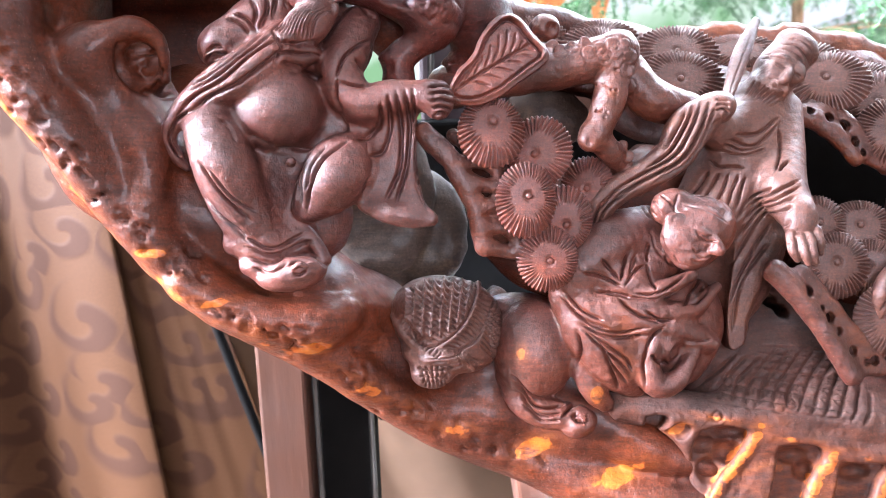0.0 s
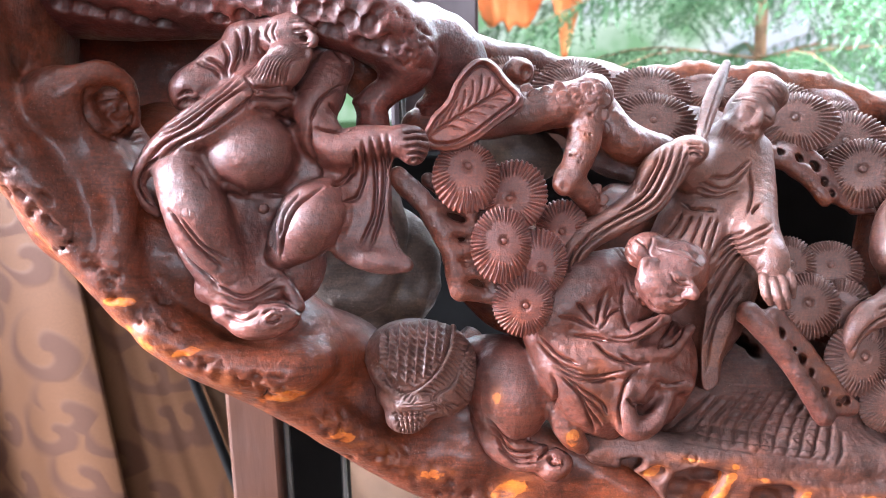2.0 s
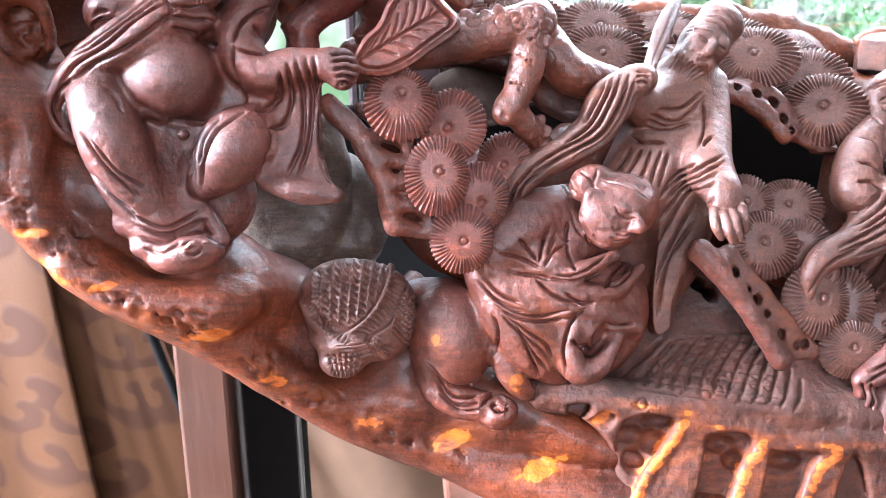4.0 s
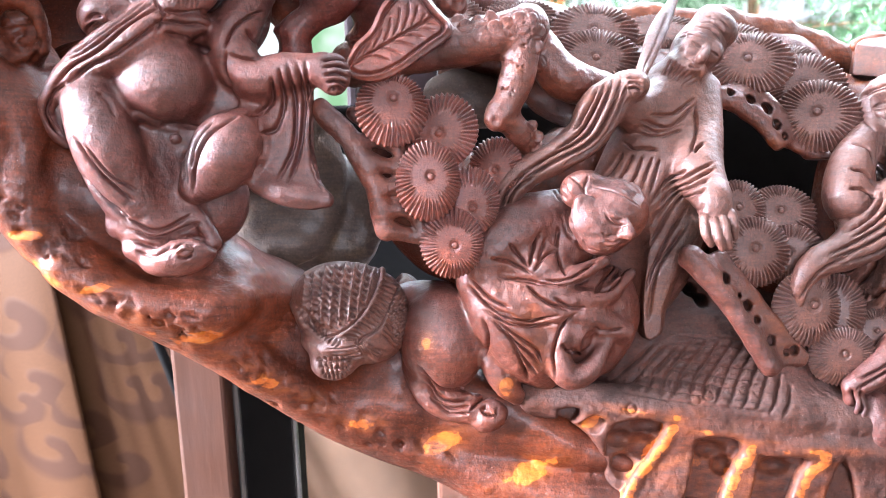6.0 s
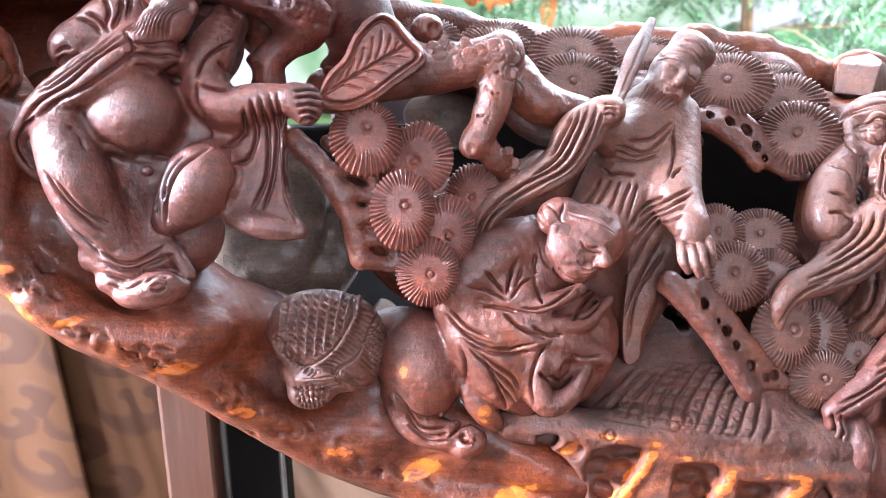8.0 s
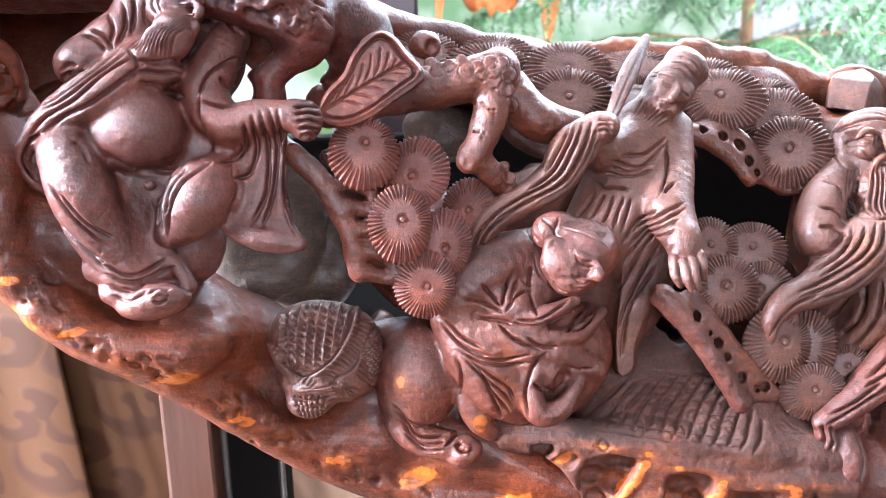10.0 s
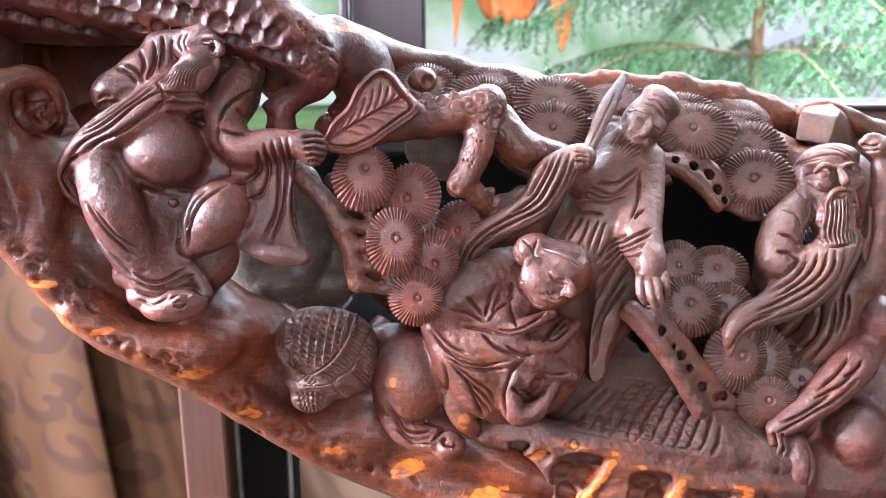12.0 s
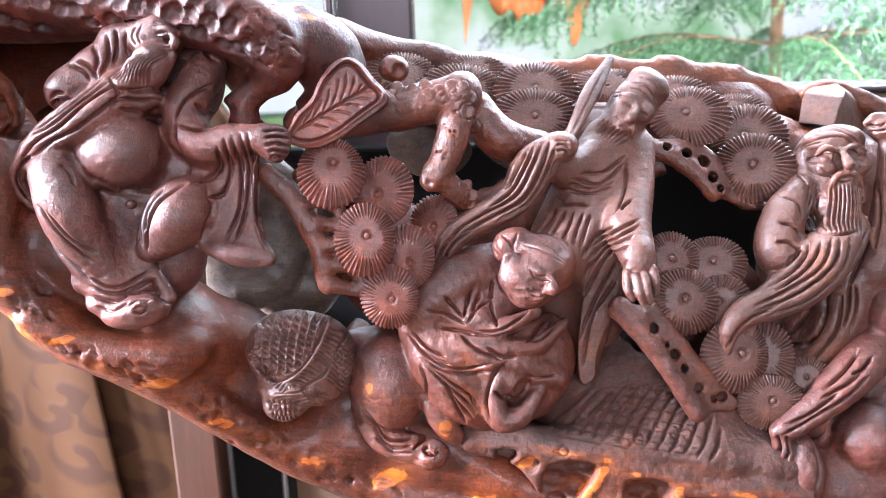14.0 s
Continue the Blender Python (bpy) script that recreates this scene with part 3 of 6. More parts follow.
for line in (((181, 520, -101), (177, 519, -112.5), (169, 519, -123.5), (159.5, 520, -136), (151, 521, -155)), ((221.5, 519, -114.5), (222.5, 518, -122.5), (214.5, 519, -133), (206, 520, -155.5)), ((260, 519, -120.5), (265, 518, -124.5), (256, 519, -132.5), (245.5, 520, -156))):
    fig.tube(line, [2.0, 2.6, 2.6, 2.6, 2][: len(line)], 4)
    for q in spline(line, 1.0, 4)[0][2:]:
        fig.spots.append((q, 4.2, 5.0, -20, 0.95))
# incised net
for i in range(13):
    p = np.array((149.5, 525, -84.5)) * (1 - i / 12) + np.array((239.5, 525, -100.5)) * (i / 12)
    q = np.array((173.5, 535, -62.5)) * (1 - i / 12) + np.array((264.5, 535, -66.5)) * (i / 12)
    if i > 2:
        q = q + np.array([1.5, 0, 5.5])
    if i > 8:
        q = p + (q - p) * (0.95 - 0.14 * (i - 8))
    fig.score([p, (p + q) / 2 + np.array([0.5, 0, 0]), q], 1.25, 0.85, 60, 60)
for i in range(8):
    h = i / 7
    p = np.array((188.5, 540, -57)) * (1 - h) + np.array((152, 525, -86.5)) * h
    q = np.array((241, 540, -60.5)) * (1 - h) + np.array((240, 525, -99)) * h
    fig.score([p, (p + q) / 2 + np.array([0, 0, random.uniform(-0.5, 0.5)]), q], 1.0, 0.6, 60, 60)
for c in ((210, 520, -82.5), (222, 520, -85), (192.5, 520, -90.5), (200.5, 520, -88), (177, 520, -88), (167.5, 520, -77), (156.5, 520, -95.5), (183, 520, -84), (230, 520, -86.5)):
    c = np.array(c)
    fig.score([c + 2.9 * np.array([math.cos(k * 1.0472), 0, math.sin(k * 1.0472)]) for k in range(7)], 0.8, 0.7, taper=False)
for c in ((194, 500, -27), (200, 500, -32), (205.5, 500, -38)):
    fig.trench([(c[0], 500, c[2]), (c[0], 690, c[2])], 4, 2)
fig.rough(0.25, 2.5, 22)
fig.spots += [((134.5, 520, -103.5), 8, 5, 30, 1.0), ((181, 520, -100), 8, 4, 0, 0.8), ((157, 520, -96.5), 26, 3, -8, 0.6), ((208, 520, -110), 40, 3.5, -10, 0.6), ((255.5, 520, -119.5), 40, 3.5, 0, 0.6), ((207.5, 520, -130), 75, 26, -8, 0.5), ((185.5, 520, -120.5), 8, 30, -19, 0.55), ((226.5, 520, -130.5), 6, 30, -19, 0.4), ((265, 520, -140.5), 6, 30, -19, 0.5)]
shaped("net_bank", fig, carved_wood("bank_wood", (0.030, 0.0090, 0.0058), (0.075, 0.0200, 0.0110), 0.22, 0.58, (0.2, 0.155, 0.14), wear=True, pores=0.5, spec=0.3, coat=(0.1, 0.3)), "bank with an incised net and amber pitted edge")

# the limb that overhangs from the left: neat gouge facets, a broken hooked end, a smooth dark shell behind
fig = Clay((-240, 430, 55), (45, 570, 225), 1.6)
fig.tube([(-235, 505, 191), (-167, 498, 179.5), (-103, 488, 171), (-56, 480, 158), (-26, 478, 145.5), (-7.5, 484, 131.5)], [45, 40, 33, 25, 21, 18], 8)
front = fig.ax[1][np.argmax(fig.f < 0, axis=1)]
for i in range(17):
    for j in range(7):
        q = (i + 0.5 * (j % 2) + random.uniform(-0.15, 0.15)) / 17
        c = np.array((-183, 440, 162.5)) * (1 - q) + np.array((-15, 452, 127)) * q
        c += np.array([random.uniform(-1, 1), 0, (j - 3.0) * 11.5 * (1 - 0.3 * q) + random.uniform(-1.2, 1.2)])
        a, b = int((c[0] - fig.lo[0]) / fig.step), int((c[2] - fig.lo[2]) / fig.step)
        if 0 <= a < front.shape[0] and 0 <= b < front.shape[1] and front[a, b] > 432:
            fig.scoop((c[0], front[a, b] - 1.7, c[2]), (random.uniform(5.0, 6.0), 3.4, random.uniform(6.6, 8.0)), 0.7, random.uniform(-40, -15))
fig.tube([(-9, 482, 139), (-5, 486, 122.5), (-15, 487, 110.5), (-24.5, 488, 101.5), (-22.5, 490, 87.5)], [17, 14, 8, 9, 8], 4)
fig.ball((-29, 490, 98.5), (7, 8, 9), 4)
fig.ball((-10, 476, 136), (10, 8, 11), 3)
fig.scoop((-12.5, 461, 129), (5, 5, 6), 2)
fig.scoop((-29, 478, 96.5), (3, 4, 5), 1.5)
fig.tube([(2.5, 500, 141.5), (17.5, 510, 133), (22.5, 516, 114.5), (6.5, 520, 100), (-20, 522, 97)], [19, 21, 17, 11, 6], 5)
fig.tube([(4, 493, 150.5), (16.5, 493, 145), (26.5, 497, 137), (32.5, 503, 128.5)], [1.6, 1.8, 1.8, 1.4], 1.5)
fig.trench([(-36.5, 480, 95.5), (-97, 690, 126.5)], [7, 9], 2)
fig.trench([(-9, 505, 102.5), (-50, 690, 131)], [11, 14], 3)
fig.rough(0.5, 6, 41)
for i in range(30):
    c = np.array((-6, 470, 139)) + np.array([random.gauss(0, 7), 0, random.gauss(-6, 9)])
    fig.score([c, c + np.array([random.uniform(-2, 2), 0, random.uniform(-2, 2)]), c + np.array([random.uniform(-4, 4), 0, random.uniform(-4, 2)])], 0.9, random.uniform(0.3, 0.8))
fig.spots += [((1, 500, 151.5), 5, 7, -30, 1.0), ((12.5, 500, 149.5), 7, 2.5, -10, 0.9)]
# the limb's wood colour is lowered for the shade it hangs in
shaped("limb", fig, carved_wood("shade_darkened_limb_wood", (0.032, 0.0072, 0.0060), (0.090, 0.0175, 0.0115), 0.08, 0.34, wear=True, spec=0.25, coat=(0.14, 0.25)), "overhanging limb with neat gouge facets and a broken amber end")

# main branch with its stubs, bark scales and the pierced strip beside the red cluster
BRANCH = carved_wood("branch_wood", (0.050, 0.0128, 0.0085), (0.120, 0.0290, 0.0150), 0.12, 0.3, wear=True)
fig = Clay((-20, 465, -25), (205, 560, 160), 1.25)
fig.tube([(4, 522, 94.5), (39.5, 508, 98), (71, 499, 102), (96.5, 497, 109)], [13, 12, 12, 11], 4)
fig.tube([(98, 499, 111.5), (95, 497, 98.5), (91.5, 496, 81.5), (85.5, 495, 67.5), (80.5, 494, 59.5)], [10, 9.5, 9, 8, 7], 4)
fig.tube([(83, 496, 64), (95, 504, 53), (106.5, 518, 41)], [7, 7, 6], 4)
fig.scoop((79, 485, 57.5), (3.2, 4, 3.2), 1)
fig.tube([(104.5, 512, 103), (119.5, 516, 85.5), (144.5, 524, 81.5)], [10, 12, 9], 5)
fig.ball((57.5, 512, 125.5), (9, 9, 8), 3)
fig.scoop((62, 502, 122.5), (5, 6, 6), 1)
fig.tube([(-10.5, 486, 63), (1, 486, 51.5), (10.5, 487, 38.5), (16.5, 488, 23.5), (19.5, 490, 9), (22, 491, 0)], [5.5, 6.2, 6, 4.6, 4.2, 3.4], 3, 0.8)
fig.tube([(6.5, 494, 62), (18.5, 494, 50.5), (29, 492, 42.5), (32, 492, 23.5), (38, 494, 9), (44, 498, -3)], [4, 4, 3.6, 3.2, 3.2, 3.4], 2, 0.9)
for a, b in (((13.5, 488, 48), (28, 491, 45.5)), ((17.5, 488, 35.5), (31, 491, 34)), ((20, 489, 24.5), (33, 492, 22.5)), ((21, 490, 12.5), (37, 493, 12)), ((22, 491, 1.5), (43.5, 497, -2.5))):
    fig.tube([a, (np.array(a) + np.array(b)) / 2, b], 4.0, 3, 0.8)
fig.rough(0.7, 9, 31)
front = fig.ax[1][np.argmax(fig.f < 0, axis=1)]
for c in ((64, 500, 108), (70, 500, 110), (77, 500, 112), (79, 500, 106.5), (85, 500, 109), (91.5, 500, 111.5), (98, 500, 110.5), (102, 500, 104.5), (101, 500, 97.5), (104, 500, 91), (103, 500, 84), (101, 500, 76.5), (99, 500, 69.5), (103, 500, 63.5), (100, 500, 57.5), (103.5, 500, 52), (102.5, 500, 46), (87.5, 500, 105.5), (93.5, 500, 106), (60.5, 500, 112)):
    y = front[int((c[0] - fig.lo[0]) / fig.step), int((c[2] - fig.lo[2]) / fig.step)]
    r = random.uniform(3.4, 4.3)
    if y < 470:
        continue
    fig.ball((c[0], y + 0.3, c[2]), (r, 0.95, r), 0.2, 0)
    fig.score([(c[0] + (r + 0.5) * math.cos(k * 1.0472), y, c[2] + (r + 0.5) * math.sin(k * 1.0472)) for k in range(7)], 0.55, 0.4, 12, 14, taper=False)
for i in range(22):
    q = random.random()
    c = np.array((91.5, 500, 101.5)) * (1 - q) + np.array((88.5, 500, 69.5)) * q + np.array([random.uniform(-7, 5), 0, 0])
    y = front[int((c[0] - fig.lo[0]) / fig.step), int((c[2] - fig.lo[2]) / fig.step)]
    fig.scoop((c[0], y - 0.6, c[2]), (0.8, 1.3, 0.8), 0.3)
fig.rough(0.3, 2.6, 32)
fig.spots += [((90, 500, 85.5), 7, 22, 0, 0.3), ((8, 500, 44), 8, 16, 30, 0.25)]
shaped("branch", fig, BRANCH, "knotty branch with round bark scales and a pierced edge")

# pierced strips of the other two clusters
fig = Clay((175, 485, -80), (300, 565, 10), 1.25)
left, right = [(187.5, 508, -12.5), (201.5, 508, -27.5), (217, 509, -49.5), (232.5, 512, -72.5)], [(205, 514, -13.5), (228.5, 516, -42), (252, 520, -68.5)]
fig.tube(left, [7, 6.5, 5.5, 6], 2, 0.85)
fig.tube(right, [5, 5.5, 5], 2, 0.8)
p, q = spline(left, 1.0, 10)[0], spline(right, 1.0, 15)[0]
for h in np.linspace(0, 1, 16):
    fig.tube([p[int(30 * h)], (p[int(30 * h)] + q[int(30 * h)]) / 2, q[int(30 * h)]], 2.6, 3, 0.8)
for c, r in (((206, 505, -24), 2.6), ((214, 505, -33.5), 1.4), ((218.5, 505, -39), 2.6), ((224, 505, -47), 2.2), ((232.5, 506, -58), 2.6), ((242, 508, -65), 1.6), ((247, 508, -64), 2.2)):
    fig.trench([(c[0], c[1] - 22, c[2]), (c[0] + 1, c[1] + 30, c[2])], [r, r * 1.3], 1)
fig.rough(0.6, 8, 33)
fig.score([(213.5, 505, -47), (220, 505, -48), (224.5, 505, -51)], 0.7, 0.5)
fig.rough(0.25, 2.4, 34)
fig.spots += [((234.5, 500, -48), 8, 26, 35, 0.5)]
shaped("branch", fig, BRANCH, "smooth stem with a pierced amber edge")
fig = Clay((195, 520, 45), (300, 590, 105), 1.25)
left, right = [(207.5, 545, 84), (223.5, 545, 79), (239, 545, 68), (250, 545, 54)], [(225, 551, 86), (247.5, 551, 78), (260.5, 551, 60.5), (278, 551, 46)]
fig.tube(left, [7, 6.5, 5.5, 4], 2, 0.85)
fig.tube(right, [5, 5, 5, 6], 2, 0.8)
p, q = spline(left, 1.0, 10)[0], spline(right, 1.0, 10)[0]
for h in np.linspace(0, 0.95, 14):
    fig.tube([p[int(30 * h)], (p[int(30 * h)] + q[int(30 * h)]) / 2, q[int(30 * h)]], 2.6, 3, 0.8)
for c, r in (((220.5, 542, 83), 2.4), ((232.5, 542, 79.5), 2.8), ((243, 542, 74.5), 3.2), ((248.5, 542, 65), 2.8), ((253, 542, 58), 2.4)):
    fig.trench([(c[0], c[1] - 22, c[2]), (c[0] + 2, c[1] + 40, c[2])], [r, r * 1.3], 1)
fig.rough(0.7, 8, 35)
fig.rough(0.3, 2.4, 36)
fig.spots += [((243.5, 500, 55), 22, 7, -25, 0.5)]
shaped("branch", fig, BRANCH, "pierced stem under the upper rosettes")

# pot-bellied bearded figure
fig = Clay((-165, 425, -35), (25, 530, 165), 1.0)
fig.ball((-88, 476, 74.5), (24.5, 23, 22.5), 4)
fig.ball((-92.5, 500, 54), (40, 22, 40), 8)
fig.ball((-59, 496, 69.5), (20, 16, 30), 8)
fig.ball((-76, 507, 18), (25, 18, 26), 10)
fig.ball((-79.5, 484, 105.5), (16, 16, 14), 6)
fig.ball((-58.5, 502, 116.5), (20, 14, 24), 8)
# back, shoulder and cape, curling at its end
fig.tube([(-119, 476, 106), (-104, 474, 117), (-89.5, 478, 128.5)], [9.5, 11.5, 12], 6)
fig.ball((-116, 474, 107), (11, 13, 10.5), 7)
fig.ball((-97, 480, 117), (16, 15, 14), 6)
fig.tube([(-77, 470, 112.5), (-89.5, 464, 100), (-105.5, 461, 88.5), (-122.5, 463, 80), (-136, 467, 70.5), (-143.5, 471, 59.5), (-140.5, 475, 49), (-136, 478, 43)], [9, 12.5, 12.5, 9, 6, 4.2, 3.6, 2], 4)
fig.tube([(-69.5, 470, 103.5), (-78.5, 467, 99), (-86.5, 466, 101.5)], [6, 7, 6], 3)
# head: skull, brow, nose, cheek, hood and beard
fig.ball((-67.5, 474, 136), (14.5, 15, 12), 4)
fig.ball((-62, 472, 140.5), (10, 12, 6.5), 4, -8)
fig.ball((-85, 478, 136), (15, 13, 9), 6)
fig.ball((-73, 466, 131.5), (6, 6, 6), 4)
fig.tube([(-64, 462, 137.5), (-57.5, 459.5, 137), (-52.5, 463, 135.5)], [1.6, 2.2, 1.8], 2)
fig.tube([(-55.5, 461, 134), (-52.5, 458, 130.5), (-53, 458, 128.5)], [1.8, 2.4, 2.8], 2)
fig.ball((-59.5, 460.5, 133.5), (3, 2.2, 1.7), 0.8)
fig.tube([(-61.5, 464, 126.5), (-69.5, 461, 119), (-82.5, 463, 109)], [5, 9, 4], 3)
fig.tube([(-59.5, 465, 123), (-66, 463, 113.5), (-75.5, 466, 106)], [5, 7, 3], 3)
fig.tube([(-56, 461, 127.5), (-63.5, 460, 126), (-70.5, 457, 119), (-78.5, 458, 112.5)], [1.8, 2.4, 2.2, 1.2], 1)
fig.tube([(-56, 462, 127.5), (-55.5, 463, 122.5), (-59, 466, 117)], [1.6, 2.2, 1.4], 1)
for i in range(11):
    h = i / 10
    p = np.array((-72, 462, 126.5)) * (1 - h) + np.array((-57, 462, 122.5)) * h
    q = np.array((-87, 462, 111)) * (1 - h) + np.array((-67.5, 462, 106)) * h
    fig.score([p, (p + q) / 2 + np.array([-1.6, 0, 1.8]), q], 0.9, 0.9)
for line, w, d in (([(-63.5, 460, 133), (-59, 460, 132), (-55.5, 460, 133.5)], 0.7, 0.6), ([(-63.5, 460, 134.5), (-59.5, 460, 135), (-55.5, 460, 134)], 0.7, 0.6), ([(-65.5, 460, 138.5), (-58, 460, 139.5), (-51, 460, 137)], 0.6, 0.5), ([(-66.5, 460, 140.5), (-58, 460, 141.5), (-50.5, 460, 139)], 0.6, 0.5),
                   ([(-75, 462, 139.5), (-77.5, 462, 133.5), (-74.5, 462, 128.5)], 1.0, 1.0), ([(-71, 462, 139.5), (-73, 462, 134), (-71, 462, 129)], 0.7, 0.6), ([(-81, 462, 136.5), (-82, 462, 131.5), (-81.5, 462, 125.5)], 0.9, 0.9), ([(-59, 460, 128), (-57, 460, 127), (-54, 460, 127.5)], 0.7, 0.7)):
    fig.score(line, w, d)
# folds of the cape
for line in ([(-81.5, 460, 107), (-94.5, 460, 99), (-109, 460, 85.5), (-127.5, 460, 76.5), (-136.5, 460, 68)], [(-86.5, 460, 109), (-100, 460, 98), (-113.5, 460, 87), (-128.5, 460, 81)], [(-90.5, 460, 111), (-103, 460, 99), (-117.5, 460, 88.5), (-127.5, 460, 84)],
             [(-77.5, 460, 104), (-88.5, 460, 93.5), (-103, 460, 82.5), (-119.5, 460, 75.5), (-131, 460, 68.5)], [(-98, 460, 109), (-106, 460, 103), (-116, 460, 98.5), (-124, 460, 97)], [(-93.5, 460, 113), (-102.5, 460, 104), (-114, 460, 94), (-123.5, 460, 89)],
             [(-122.5, 462, 101), (-118, 462, 103.5), (-113, 462, 103.5)], [(-124, 462, 97.5), (-118.5, 462, 99.5), (-113, 462, 99.5)], [(-93, 465, 136), (-90.5, 465, 124), (-94.5, 465, 113.5)], [(-100, 465, 130.5), (-96, 465, 122), (-98.5, 465, 113)], [(-107.5, 465, 122), (-101, 465, 118.5), (-96.5, 465, 112)],
             [(-112.5, 465, 120), (-104.5, 465, 116), (-100, 465, 111)], [(-87, 465, 138), (-86.5, 465, 130), (-88, 465, 120)], [(-86.5, 462, 111), (-81, 462, 102), (-85, 462, 94)], [(-82.5, 462, 105.5), (-71.5, 462, 104.5), (-61.5, 462, 106)], [(-81.5, 464, 94.5), (-71.5, 464, 93), (-63.5, 464, 89.5)],
             [(-85.5, 464, 98.5), (-76, 464, 100), (-64, 464, 100.5)], [(-129.5, 466, 70.5), (-137.5, 466, 65.5), (-139.5, 466, 57.5), (-134, 466, 47.5)], [(-139.5, 466, 63.5), (-142, 466, 55.5), (-137, 466, 47.5)], [(-100, 465, 58.5), (-87, 465, 52), (-69, 465, 53)]):
    fig.score(line, 1.35, 1.25)
fig.ball((-79, 466, 45), (3, 3, 2.6), 2)
# arm with the fan and its wide sleeve
fig.tube([(-44, 488, 122.5), (-51.5, 482, 106), (-54, 478, 90), (-43, 475, 77.5), (-25.5, 473, 79.5), (-10, 471, 80.5)], [10, 12, 12, 11, 9.5, 7.5], 5)
for line in ([(-38.5, 470, 111), (-50.5, 470, 101), (-55.5, 470, 90)], [(-45.5, 470, 100), (-41.5, 470, 94.5), (-39, 470, 88.5)], [(-53, 470, 86.5), (-44, 470, 85), (-35, 470, 86.5)], [(-55, 470, 88), (-56, 470, 78), (-53, 470, 70)], [(-46.5, 475, 133.5), (-40, 475, 125.5), (-36, 475, 123.5)]):
    fig.score(line, 1.2, 1.4)
fig.slab([(-49, 478, 75), (-34.5, 478, 81.5), (-16, 478, 85.5), (-14, 478, 65.5), (-13.5, 478, 43), (-10, 478, 27), (-5, 478, 16.5), (-12.5, 478, 12), (-27, 478, 14), (-41.5, 478, 23), (-37, 478, 42.5), (-47.5, 478, 60.5)], 480, 5.5, 6, (-0.02, 0.04))
fig.tube([(-41, 476, 23), (-24, 473, 18.5), (-6, 475, 15.5)], [3.5, 5.5, 3], 5)
for line in ([(-28.5, 465, 79.5), (-27.5, 465, 66), (-31.5, 465, 52), (-38, 465, 49)], [(-24, 465, 80.5), (-22, 465, 62), (-23, 465, 42.5), (-30, 465, 26.5)], [(-19.5, 465, 82), (-17.5, 465, 62.5), (-20, 465, 40.5), (-25, 465, 24.5)], [(-15.5, 465, 82.5), (-14.5, 465, 58.5), (-13, 465, 34.5), (-8, 465, 21)],
             [(-32, 465, 75), (-33.5, 465, 64), (-43.5, 465, 59.5)], [(-34.5, 465, 66), (-37.5, 465, 60), (-44.5, 465, 57.5)], [(-11.5, 465, 60.5), (-13, 465, 42.5), (-11, 465, 30.5)]):
    fig.score(line, 1.45, 1.4)
# hand round the handle
fig.ball((-2.5, 471, 78), (8.5, 8, 10.5), 3)
fig.ball((-8.5, 471, 80.5), (6, 6.5, 8), 3)
for a, b in (((-7.5, 462, 83.5), (5, 462, 84.5)), ((-7, 462, 80), (6, 462, 80)), ((-6.5, 462, 76), (6.5, 462, 75.5)), ((-5.5, 462, 72.5), (5.5, 462, 71.5)), ((-4.5, 462, 69), (4, 462, 68.5))):
    fig.score([a, (np.array(a) + np.array(b)) / 2 + np.array([0, 0, 1.2]), b], 1.0, 1.5)
# legs, hem and slipper
fig.tube([(-120, 467, 61), (-113.5, 467, 44.5), (-107, 475, 24.5), (-95.5, 482, 4)], [14.5, 16.5, 16, 13], 5)
fig.tube([(-46.5, 480, 50.5), (-56, 473, 39.5), (-68.5, 476, 25.5), (-73.5, 480, 19)], [12, 18, 11, 5], 4)
fig.tube([(-97.5, 486, 41.5), (-91.5, 488, 21), (-77, 490, 0)], [12, 13, 10], 6)
fig.tube([(-83, 484, 15), (-70.5, 481, 6), (-63.5, 482, -5.5)], [3.5, 4, 4], 3)
fig.tube([(-110.5, 481, 3), (-94, 477, -0.5), (-79, 481, 6.5)], [7, 7.5, 5], 6)
fig.ball((-80, 476, -13), (19, 12, 9.5), 3, 10)
fig.ball((-97, 478, -9), (11, 9, 7), 4)
fig.tube([(-77.5, 463.5, -10), (-73.5, 463, -7.5), (-70.5, 464, -9)], [1.0, 1.5, 1.2], 1)
